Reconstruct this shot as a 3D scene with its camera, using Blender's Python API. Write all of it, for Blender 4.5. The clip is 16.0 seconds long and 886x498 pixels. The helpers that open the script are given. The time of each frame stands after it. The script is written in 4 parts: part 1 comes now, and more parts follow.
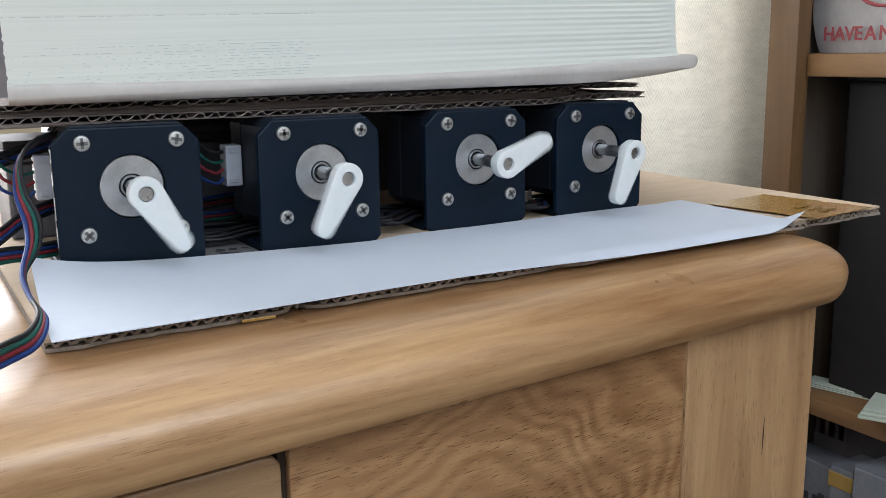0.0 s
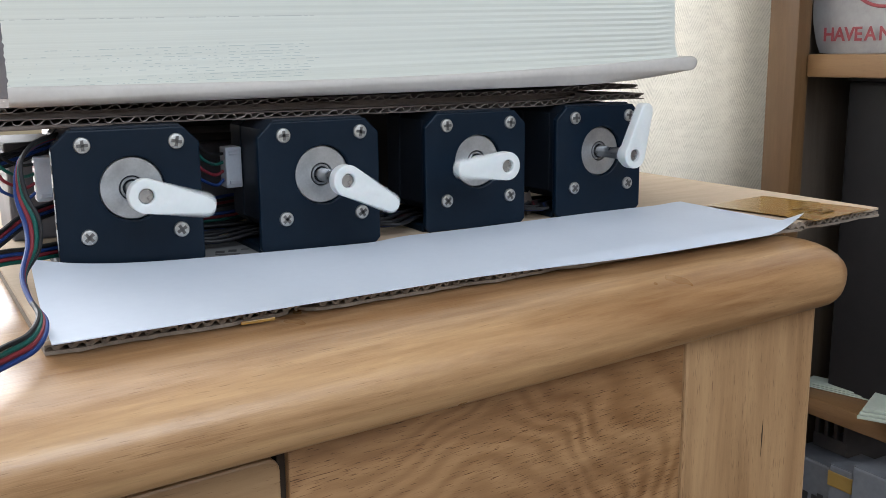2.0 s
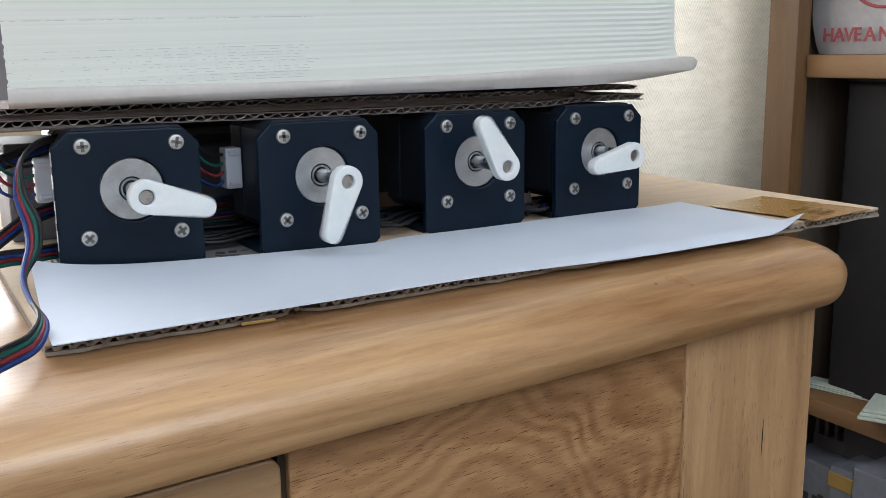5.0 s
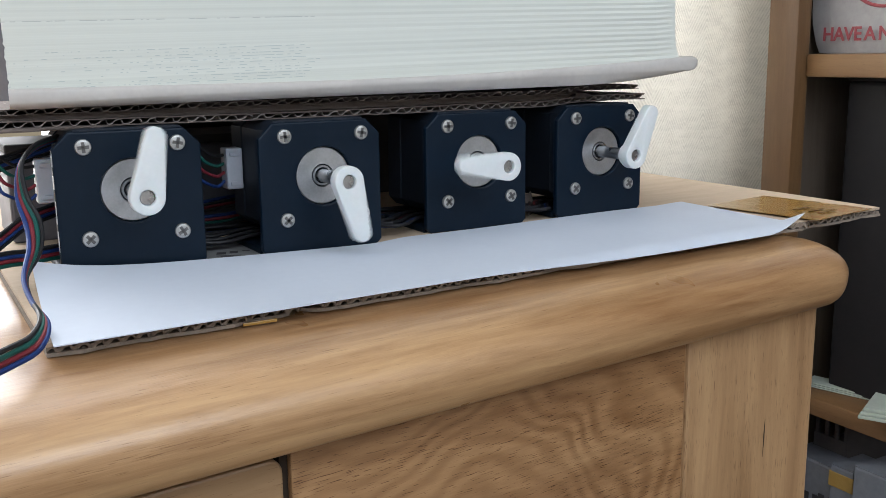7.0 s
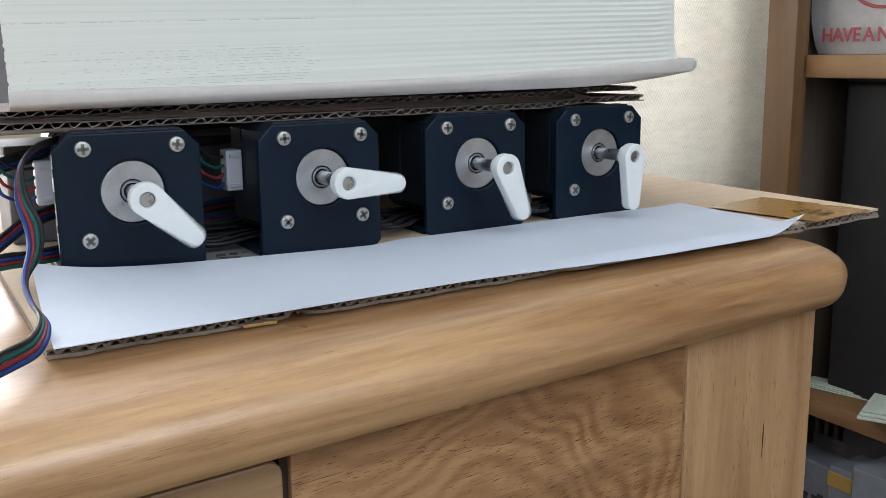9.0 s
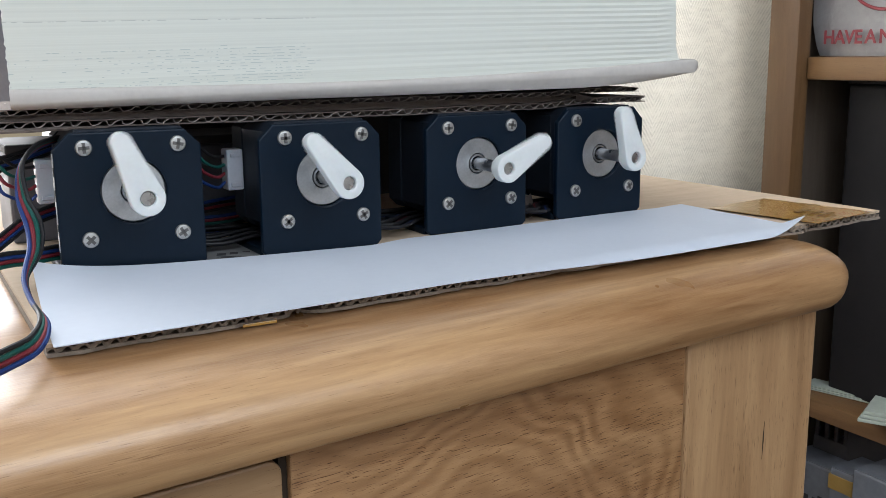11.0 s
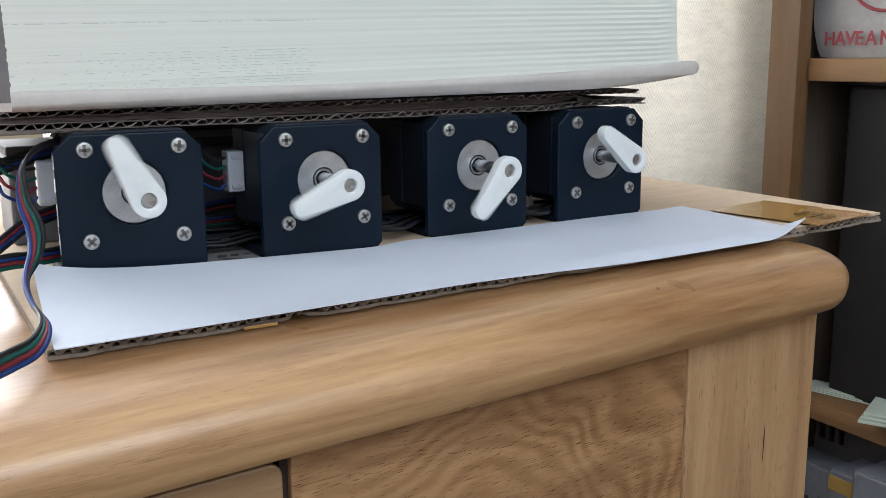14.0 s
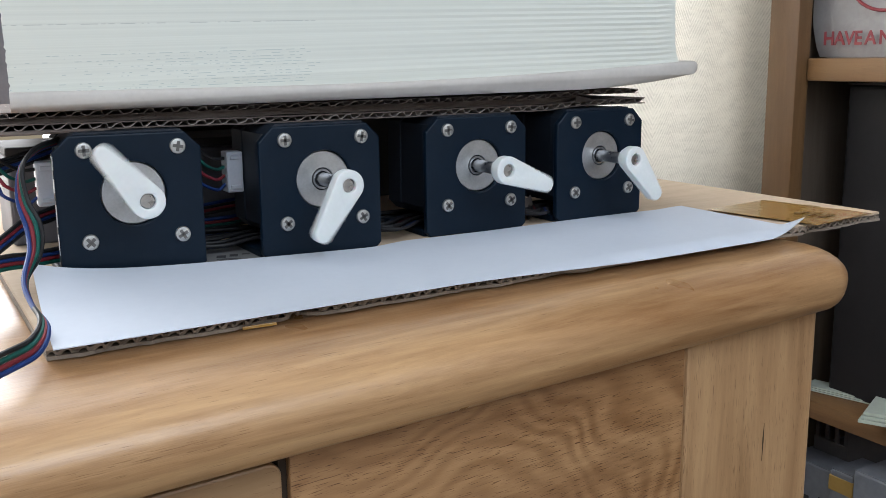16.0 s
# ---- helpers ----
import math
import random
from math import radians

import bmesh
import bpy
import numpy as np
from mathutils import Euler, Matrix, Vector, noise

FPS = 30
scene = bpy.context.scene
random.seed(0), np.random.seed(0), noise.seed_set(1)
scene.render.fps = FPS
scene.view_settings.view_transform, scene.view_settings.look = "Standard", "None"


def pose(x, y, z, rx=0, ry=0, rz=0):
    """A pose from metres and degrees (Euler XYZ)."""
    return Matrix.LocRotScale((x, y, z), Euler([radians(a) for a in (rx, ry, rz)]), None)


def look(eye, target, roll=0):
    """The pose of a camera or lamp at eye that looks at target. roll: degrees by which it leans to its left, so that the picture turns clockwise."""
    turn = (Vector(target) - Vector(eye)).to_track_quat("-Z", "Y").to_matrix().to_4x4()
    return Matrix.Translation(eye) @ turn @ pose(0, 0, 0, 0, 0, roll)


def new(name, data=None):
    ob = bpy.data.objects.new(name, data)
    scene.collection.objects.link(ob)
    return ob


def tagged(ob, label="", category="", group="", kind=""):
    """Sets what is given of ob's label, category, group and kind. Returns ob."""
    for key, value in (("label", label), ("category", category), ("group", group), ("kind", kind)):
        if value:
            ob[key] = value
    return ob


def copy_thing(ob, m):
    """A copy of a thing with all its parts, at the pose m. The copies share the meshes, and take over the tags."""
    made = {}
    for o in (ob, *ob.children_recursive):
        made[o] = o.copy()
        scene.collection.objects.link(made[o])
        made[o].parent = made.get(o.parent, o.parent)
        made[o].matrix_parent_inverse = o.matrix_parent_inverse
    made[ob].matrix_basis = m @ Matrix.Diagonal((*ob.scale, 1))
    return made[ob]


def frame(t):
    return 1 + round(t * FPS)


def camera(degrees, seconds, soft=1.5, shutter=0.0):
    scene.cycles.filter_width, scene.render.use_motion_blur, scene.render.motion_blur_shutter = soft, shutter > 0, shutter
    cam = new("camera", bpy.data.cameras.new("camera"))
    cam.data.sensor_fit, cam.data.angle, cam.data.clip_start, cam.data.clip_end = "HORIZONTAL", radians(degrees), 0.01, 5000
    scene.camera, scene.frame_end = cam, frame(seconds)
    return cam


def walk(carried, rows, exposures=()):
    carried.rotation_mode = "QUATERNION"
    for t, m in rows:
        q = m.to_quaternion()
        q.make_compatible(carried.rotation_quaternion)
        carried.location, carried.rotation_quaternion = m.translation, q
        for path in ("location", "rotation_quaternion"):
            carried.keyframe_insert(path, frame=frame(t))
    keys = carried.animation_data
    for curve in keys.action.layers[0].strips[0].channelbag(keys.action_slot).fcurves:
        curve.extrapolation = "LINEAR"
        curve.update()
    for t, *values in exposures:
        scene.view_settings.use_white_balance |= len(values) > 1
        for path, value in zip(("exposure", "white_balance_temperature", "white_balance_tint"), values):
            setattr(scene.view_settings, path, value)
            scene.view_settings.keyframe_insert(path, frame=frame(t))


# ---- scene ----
CAM_ROWS = [
    (0.0, pose(-0.07204, -0.33924, 0.87510, 78.532, 0.590, -30.020)),
    (0.5, pose(-0.07197, -0.33939, 0.87529, 78.505, 0.576, -30.003)),
    (1.0, pose(-0.07203, -0.33988, 0.87588, 78.498, 0.571, -29.989)),
    (1.5, pose(-0.07210, -0.34008, 0.87625, 78.504, 0.606, -29.996)),
    (2.0, pose(-0.07199, -0.33983, 0.87628, 78.472, 0.537, -29.997)),
    (2.5, pose(-0.07206, -0.33998, 0.87608, 78.489, 0.545, -29.993)),
    (3.0, pose(-0.07212, -0.33975, 0.87613, 78.512, 0.550, -29.985)),
    (3.5, pose(-0.07230, -0.33991, 0.87623, 78.558, 0.609, -29.991)),
    (4.0, pose(-0.07209, -0.33991, 0.87596, 78.552, 0.599, -29.995)),
    (6.5, pose(-0.07234, -0.33939, 0.87597, 78.569, 0.687, -30.074)),
    (7.0, pose(-0.07250, -0.33923, 0.87614, 78.533, 0.696, -30.063)),
    (7.5, pose(-0.07242, -0.33924, 0.87615, 78.519, 0.679, -30.072)),
    (8.0, pose(-0.07274, -0.33940, 0.87643, 78.540, 0.721, -30.090)),
    (8.5, pose(-0.07291, -0.33954, 0.87648, 78.586, 0.767, -30.121)),
    (9.0, pose(-0.07276, -0.33947, 0.87672, 78.548, 0.697, -30.116)),
    (11.5, pose(-0.07248, -0.33946, 0.87624, 78.629, 0.478, -29.979)),
    (12.0, pose(-0.07237, -0.33952, 0.87626, 78.596, 0.437, -29.960)),
    (12.5, pose(-0.07221, -0.33951, 0.87651, 78.552, 0.419, -29.962)),
    (13.0, pose(-0.07253, -0.33951, 0.87685, 78.561, 0.472, -29.978)),
    (13.5, pose(-0.07271, -0.33925, 0.87725, 78.613, 0.504, -29.988)),
    (14.0, pose(-0.07261, -0.33925, 0.87694, 78.639, 0.463, -29.987)),
    (14.5, pose(-0.07237, -0.33903, 0.87665, 78.612, 0.487, -29.989)),
    (15.0, pose(-0.07234, -0.33921, 0.87650, 78.614, 0.467, -29.986)),
    (15.5, pose(-0.07232, -0.33944, 0.87648, 78.645, 0.530, -30.003)),
    (16.0, pose(-0.07232, -0.33984, 0.87669, 78.685, 0.571, -29.986)),
]
cam = camera(49.21, 16.0, 0.85, 0.9)
walk(cam, CAM_ROWS, [(0.0, -0.18, 6150, 10.0), (16.0, -0.18, 6150, 10.0)])

# ---- light ----
world = bpy.data.worlds.new("sky_world")
scene.world = world
world.use_nodes = True
wn, wl = world.node_tree.nodes, world.node_tree.links
sky = wn.new("ShaderNodeTexSky")
sky.sky_type, sky.sun_disc = "NISHITA", False
sky.sun_elevation, sky.sun_rotation = radians(38), radians(-40)
wl.new(sky.outputs[0], wn["Background"].inputs["Color"])
wn["Background"].inputs["Strength"].default_value = 0.12


def area(name, m, w, h, power, colour):
    data = bpy.data.lights.new(name, "AREA")
    data.shape, data.size, data.size_y = "RECTANGLE", w, h
    data.energy, data.color = power, colour
    ob = new(name, data)
    ob.matrix_world = m
    return ob


# daylight in the openings: the window behind the sideboard, and unseen fill added in the wall beside and behind the
# camera
area("window_light_back", look((0.13, 0.68, 1.37), (0.13, -1.0, 1.30)), 1.30, 1.26, 50, (1.0, 0.97, 0.93))
area("window_fill_side", look((-1.56, -0.65, 1.55), (0.2, -0.2, 0.9)), 1.1, 1.1, 7.5, (0.86, 0.93, 1.0))
area("window_fill_rear", look((0.15, -1.34, 1.75), (0.15, 0, 0.9)), 1.5, 1.0, 19, (0.88, 0.94, 1.0))


# ---- materials ----
def material(name, colour, rough=0.5, metal=0.0, build=None, **extra):
    m = bpy.data.materials.new(name)
    m.use_nodes = True
    n, l = m.node_tree.nodes, m.node_tree.links
    b = n["Principled BSDF"]
    b.inputs["Base Color"].default_value = (*colour, 1)
    b.inputs["Roughness"].default_value = rough
    b.inputs["Metallic"].default_value = metal
    for k, v in extra.items():
        b.inputs[k.replace("_", " ")].default_value = v
    if build:
        build(n, l, b)
    return m


def mapped(n, l, scale, turn=(0, 0, 0)):
    tc, mp = n.new("ShaderNodeTexCoord"), n.new("ShaderNodeMapping")
    mp.inputs["Scale"].default_value = scale
    mp.inputs["Rotation"].default_value = [radians(a) for a in turn]
    l.new(tc.outputs["Object"], mp.inputs["Vector"])
    return mp.outputs["Vector"]


def noisy(n, l, vec, scale, detail=4, rough=0.55, distort=0.0):
    t = n.new("ShaderNodeTexNoise")
    t.inputs["Scale"].default_value, t.inputs["Detail"].default_value = scale, detail
    t.inputs["Roughness"].default_value, t.inputs["Distortion"].default_value = rough, distort
    l.new(vec, t.inputs["Vector"])
    return t.outputs["Fac"]


def ramp(n, l, fac, stops):
    r = n.new("ShaderNodeValToRGB")
    while len(r.color_ramp.elements) < len(stops):
        r.color_ramp.elements.new(0.5)
    for e, (p, c) in zip(r.color_ramp.elements, stops):
        e.position, e.color = p, (*c, 1) if len(c) == 3 else c
    l.new(fac, r.inputs["Fac"])
    return r.outputs["Color"]


def mix(n, l, kind, fac, a, b):
    m = n.new("ShaderNodeMix")
    m.data_type, m.blend_type = "RGBA", kind
    if isinstance(fac, float):
        m.inputs[0].default_value = fac
    else:
        l.new(fac, m.inputs[0])
    for s, v in ((m.inputs[6], a), (m.inputs[7], b)):
        if isinstance(v, tuple):
            s.default_value = (*v, 1)
        else:
            l.new(v, s)
    return m.outputs[2]


def calc(n, l, op, a, b=0.0):
    m = n.new("ShaderNodeMath")
    m.operation = op
    for s, v in zip(m.inputs, (a, b)):
        if isinstance(v, (int, float)):
            s.default_value = v
        else:
            l.new(v, s)
    return m.outputs[0]


def bump(n, l, b, height, strength=0.3, distance=0.001):
    bp = n.new("ShaderNodeBump")
    bp.inputs["Strength"].default_value, bp.inputs["Distance"].default_value = strength, distance
    l.new(height, bp.inputs["Height"])
    l.new(bp.outputs["Normal"], b.inputs["Normal"])


def oak(name, stretch, light=(0.53, 0.345, 0.185), dark=(0.385, 0.23, 0.115), rough=0.42, coat=0.25, rings=None, pore=0.75, cut=0.0, gloss=0.28):
    """Varnished oak; stretch: the mapping's scale, small along the grain. rings: scale and centre of the cathedral figure in x and z."""
    def build(n, l, b):
        v = mapped(n, l, stretch)
        broad = noisy(n, l, v, 2.6, 4, 0.55, 0.9)
        fine = noisy(n, l, v, 15, 6, 0.68, 0.3)
        f = calc(n, l, "ADD", calc(n, l, "MULTIPLY", broad, 0.62), calc(n, l, "MULTIPLY", fine, 0.38))
        base = ramp(n, l, f, [(0.36, dark), (0.5, tuple((x + y) / 2 for x, y in zip(dark, light))), (0.62, light)])
        # broad sheen bands of early and late wood
        base = mix(n, l, "MULTIPLY", 0.55, base, ramp(n, l, noisy(n, l, v, 0.8, 2, 0.5, 0.4), [(0.33, (0.70, 0.62, 0.54)), (0.62, (1.06, 1.05, 1.03))]))
        if rings:
            sx, sz, cx, cz = rings
            vr = mapped(n, l, (sx, 8, sz))
            vr.node.inputs["Location"].default_value = (-sx * cx, 0, -sz * cz)
            w = n.new("ShaderNodeTexWave")
            w.wave_type, w.rings_direction = "RINGS", "Y"
            w.inputs["Scale"].default_value, w.inputs["Distortion"].default_value = 0.85, 3.0
            w.inputs["Detail"].default_value, w.inputs["Detail Scale"].default_value = 4.0, 0.42
            # the figure wanders: rings bent by broad noise
            bend, off, far, add = n.new("ShaderNodeTexNoise"), n.new("ShaderNodeVectorMath"), n.new("ShaderNodeVectorMath"), n.new("ShaderNodeVectorMath")
            bend.inputs["Scale"].default_value, bend.inputs["Detail"].default_value = 0.38, 2.0
            off.operation, far.operation, add.operation = "SUBTRACT", "SCALE", "ADD"
            off.inputs[1].default_value, far.inputs["Scale"].default_value = (0.5, 0.5, 0.5), 2.6
            l.new(vr, bend.inputs["Vector"]), l.new(bend.outputs["Color"], off.inputs[0]), l.new(off.outputs[0], far.inputs[0])
            l.new(vr, add.inputs[0]), l.new(far.outputs[0], add.inputs[1])
            l.new(add.outputs[0], w.inputs["Vector"])
            base = mix(n, l, "MULTIPLY", ramp(n, l, noisy(n, l, v, 1.7, 3), [(0.32, (0.1, 0.1, 0.1)), (0.62, (0.95, 0.95, 0.95))]), base, ramp(n, l, w.outputs["Fac"], [(0.0, (0.66, 0.56, 0.46)), (0.5, (0.88, 0.83, 0.77)), (0.85, (1.05, 1.04, 1.02))]))
        # open pores: short thin dark dashes in clusters
        v2 = mapped(n, l, [s * (1.5 if s < 5 else 3.0) for s in stretch])
        pores = noisy(n, l, v2, 60, 2, 0.5)
        crowd = calc(n, l, "MULTIPLY", noisy(n, l, v, 5.0, 2), 0.20)
        dots = ramp(n, l, calc(n, l, "ADD", pores, crowd), [(0.385 + cut, (0.36, 0.27, 0.2)), (0.45 + cut, (1, 1, 1))])
        base = mix(n, l, "MULTIPLY", pore, base, dots)
        l.new(base, b.inputs["Base Color"])
        smudge = noisy(n, l, mapped(n, l, (1, 1, 1)), 14, 4)
        l.new(ramp(n, l, smudge, [(0.0, (rough - 0.2,) * 3), (1.0, (rough + 0.2,) * 3)]), b.inputs["Roughness"])
        bump(n, l, b, calc(n, l, "ADD", pores, calc(n, l, "MULTIPLY", fine, 0.5)), 0.15, 0.0006)
    return material(name, light, rough, build=build, Coat_Weight=coat, Coat_Roughness=gloss)


def speckled(name, a, b_, scale, rough=0.5, metal=0.0, bumps=0.1, dist=0.0005, stretch=(1, 1, 1), **extra):
    """Two tones of one colour, in broad and fine grain."""
    def build(n, l, b):
        v = mapped(n, l, stretch)
        f1, f2 = noisy(n, l, v, scale, 5), noisy(n, l, v, scale * 9, 3)
        f = calc(n, l, "ADD", calc(n, l, "MULTIPLY", f1, 0.65), calc(n, l, "MULTIPLY", f2, 0.35))
        l.new(ramp(n, l, f, [(0.35, a), (0.65, b_)]), b.inputs["Base Color"])
        l.new(ramp(n, l, f1, [(0.3, (max(rough - 0.07, 0.02),) * 3), (0.7, (min(rough + 0.07, 1),) * 3)]), b.inputs["Roughness"])
        if bumps:
            bump(n, l, b, f2, bumps, dist)
    return material(name, a, rough, metal, build, **extra)


def pages_build(n, l, b):
    v = mapped(n, l, (3, 3, 900))
    leaf = noisy(n, l, v, 1.0, 3, 0.6)
    base = ramp(n, l, leaf, [(0.3, (0.645, 0.665, 0.61)), (0.6, (0.71, 0.73, 0.67))])
    # ink at the leaves' edges: rows of thin broken strokes that end at one margin
    tc, sep = n.new("ShaderNodeTexCoord"), n.new("ShaderNodeSeparateXYZ")
    l.new(tc.outputs["Object"], sep.inputs[0])
    lines = calc(n, l, "MULTIPLY", calc(n, l, "ADD", sep.outputs["Z"], calc(n, l, "MULTIPLY", noisy(n, l, mapped(n, l, (9, 1, 1)), 1.0, 1), 0.0004)), 1 / 0.00105)
    row = calc(n, l, "FLOOR", lines)
    wn_ = n.new("ShaderNodeTexWhiteNoise")
    wn_.noise_dimensions = "1D"
    l.new(row, wn_.inputs["W"])
    rnd = wn_.outputs["Value"]
    thin = calc(n, l, "LESS_THAN", calc(n, l, "ABSOLUTE", calc(n, l, "SUBTRACT", calc(n, l, "FRACT", lines), 0.5)), 0.11)
    com = n.new("ShaderNodeCombineXYZ")
    l.new(calc(n, l, "MULTIPLY", sep.outputs["X"], 330.0), com.inputs["X"])
    l.new(calc(n, l, "MULTIPLY", row, 7.31), com.inputs["Y"])
    stroke = noisy(n, l, com.outputs[0], 1.0, 2, 0.6)
    near = calc(n, l, "LESS_THAN", calc(n, l, "ADD", sep.outputs["X"], calc(n, l, "MULTIPLY", rnd, 0.008)), 0.110)
    low = calc(n, l, "LESS_THAN", sep.outputs["Z"], 0.0200)
    high = calc(n, l, "GREATER_THAN", sep.outputs["Z"], 0.0060)
    mask = calc(n, l, "MULTIPLY", calc(n, l, "MULTIPLY", near, low), calc(n, l, "MULTIPLY", high, thin))
    dense = calc(n, l, "ADD", calc(n, l, "MULTIPLY", sep.outputs["X"], 1.5), calc(n, l, "ADD", 0.29, calc(n, l, "MULTIPLY", rnd, 0.13)))
    line = calc(n, l, "LESS_THAN", stroke, dense)
    # one stray line higher up
    stray = calc(n, l, "LESS_THAN", calc(n, l, "ABSOLUTE", calc(n, l, "SUBTRACT", sep.outputs["Z"], 0.0283)), 0.00012)
    stray = calc(n, l, "MULTIPLY", calc(n, l, "MULTIPLY", stray, near), calc(n, l, "LESS_THAN", stroke, 0.5))
    base = mix(n, l, "MIX", calc(n, l, "MULTIPLY", stray, 0.6), base, (0.36, 0.38, 0.36))
    base = mix(n, l, "MIX", calc(n, l, "MULTIPLY", calc(n, l, "MULTIPLY", mask, line), 0.6), base, (0.36, 0.43, 0.43))
    l.new(base, b.inputs["Base Color"])
    bump(n, l, b, leaf, 0.06, 0.0004)


def curtain_build(n, l, b):
    # herringbone weave: slanted fine ribs that change slope from band to band
    tc, sep = n.new("ShaderNodeTexCoord"), n.new("ShaderNodeSeparateXYZ")
    l.new(tc.outputs["Object"], sep.inputs[0])
    tri = calc(n, l, "PINGPONG", calc(n, l, "ADD", sep.outputs["X"], 0.006), 0.026)
    ribs = calc(n, l, "SINE", calc(n, l, "MULTIPLY", calc(n, l, "ADD", sep.outputs["Z"], calc(n, l, "MULTIPLY", tri, 1.7)), 980))
    loose = noisy(n, l, mapped(n, l, (1, 1, 1.4)), 170, 4, 0.7)
    h = calc(n, l, "MULTIPLY", ribs, ramp(n, l, loose, [(0.38, (0.1, 0.1, 0.1)), (0.62, (1, 1, 1))]))
    patch = noisy(n, l, mapped(n, l, (1, 1, 2.6)), 38, 5, 0.65)
    slub = noisy(n, l, mapped(n, l, (0.12, 1, 1)), 330, 3, 0.6)
    f = calc(n, l, "ADD", calc(n, l, "ADD", calc(n, l, "MULTIPLY", h, 0.24), calc(n, l, "MULTIPLY", patch, 0.75)), calc(n, l, "MULTIPLY", slub, 0.3))
    l.new(ramp(n, l, f, [(0.30, (0.41, 0.385, 0.34)), (0.50, (0.61, 0.58, 0.515)), (0.72, (0.73, 0.70, 0.63))]), b.inputs["Base Color"])
    bump(n, l, b, h, 0.4, 0.001)
    # thin cloth: part of the daylight behind passes through
    tr, ad = n.new("ShaderNodeBsdfTranslucent"), n.new("ShaderNodeMixShader")
    tr.inputs["Color"].default_value = (0.86, 0.84, 0.79, 1)
    ad.inputs[0].default_value = 0.41
    out = n["Material Output"].inputs["Surface"]
    l.new(b.outputs[0], ad.inputs[1]), l.new(tr.outputs[0], ad.inputs[2]), l.new(ad.outputs[0], out)


OAK_TOP = oak("oak_top", (1.4, 16, 16), rough=0.34, coat=0.7, gloss=0.26, light=(0.63, 0.40, 0.205), dark=(0.30, 0.150, 0.060), pore=0.5, cut=-0.02)
OAK_PANEL = oak("oak_panel", (1.8, 16, 16), pore=1.0, cut=0.05, rings=(38, 46, 0.072, 0.690), light=(0.49, 0.295, 0.145), dark=(0.28, 0.145, 0.062))
OAK_DRAWER = oak("oak_drawer", (1.8, 16, 16), light=(0.43, 0.28, 0.15), dark=(0.31, 0.185, 0.09))
OAK_STILE = oak("oak_stile", (16, 16, 1.5), light=(0.56, 0.36, 0.19), dark=(0.35, 0.20, 0.095), pore=0.9, cut=0.01)
OAK_CASE = oak("oak_case", (16, 1.6, 16))
OAK_SHELF = oak("oak_shelf", (16, 1.4, 16), light=(0.25, 0.14, 0.060), dark=(0.185, 0.10, 0.042), coat=0.1, pore=0.4)
OAK_POST = oak("oak_post", (16, 16, 1.4), light=(0.20, 0.112, 0.050), dark=(0.14, 0.075, 0.031), coat=0.1, pore=0.4)
# inner oak greyed and darkened: the bookcase's inside shade is in the colour
OAK_INNER_SHADED = oak("oak_inner_shaded", (16, 16, 1.4), light=(0.16, 0.13, 0.105), dark=(0.11, 0.09, 0.072), rough=0.7, coat=0.0, pore=0.3)
# near-black for the stile's split and for shade painted into the gaps
SHADE_AND_CRACK_DARK = material("gap_shade_and_crack", (0.03, 0.018, 0.01), 0.9)
BLACK_STEEL = speckled("black_coated_steel", (0.0016, 0.0080, 0.0180), (0.0036, 0.0112, 0.0235), 40, 0.42, 0.0, 0.08, 0.0002, Specular_IOR_Level=0.2)
BLACK_BODY = speckled("black_motor_paint", (0.010, 0.015, 0.024), (0.016, 0.022, 0.034), 60, 0.55, 0.0, 0.05, Specular_IOR_Level=0.3)
BARE_STEEL = speckled("turned_steel", (0.42, 0.43, 0.44), (0.55, 0.56, 0.57), 120, 0.42, 0.9, 0.1, 0.0002)
MID_STEEL = speckled("bearing_steel", (0.30, 0.31, 0.32), (0.40, 0.41, 0.42), 120, 0.35, 0.9, 0.05)
SHAFT_STEEL = speckled("ground_steel", (0.40, 0.40, 0.41), (0.52, 0.52, 0.53), 160, 0.3, 1.0, 0.05, 0.0002)
SCREW_STEEL = speckled("zinc_steel", (0.40, 0.40, 0.39), (0.54, 0.54, 0.52), 300, 0.38, 0.85, 0.1, 0.0002)
SLOT_DARK = material("slot_dark", (0.15, 0.145, 0.14), 0.6, 0.5)
NYLON = speckled("white_nylon", (0.69, 0.72, 0.72), (0.75, 0.78, 0.78), 90, 0.45, 0.0, 0.05, Subsurface_Weight=0.06, Subsurface_Scale=0.002)
PAPER = speckled("white_paper", (0.60, 0.65, 0.74), (0.63, 0.68, 0.77), 30, 0.75, 0.0, 0.04, 0.0002)
CARD_FACE = speckled("brown_card", (0.48, 0.37, 0.26), (0.56, 0.44, 0.32), 25, 0.85, 0.0, 0.15, 0.0003, (1, 6, 1))
CARD_EDGE = speckled("card_cut_edge", (0.20, 0.16, 0.125), (0.31, 0.255, 0.205), 180, 0.9, 0.0, 0.3, 0.0004)
# under-liner colour lowered to include the shadow of the overhanging paper
CARD_LINER_SHADED = speckled("card_shaded_liner", (0.21, 0.17, 0.135), (0.32, 0.265, 0.215), 140, 0.9, 0.0, 0.35, 0.0004)
# card colour darkened to hold the shade between motors and book
PAD_FACE = speckled("shade_toned_card", (0.105, 0.083, 0.072), (0.165, 0.132, 0.115), 60, 0.9, 0.0, 0.2, 0.0003, (1, 6, 1))
PAD_EDGE = speckled("pad_torn_edge", (0.23, 0.195, 0.175), (0.38, 0.33, 0.295), 220, 0.9, 0.0, 0.35, 0.0004)
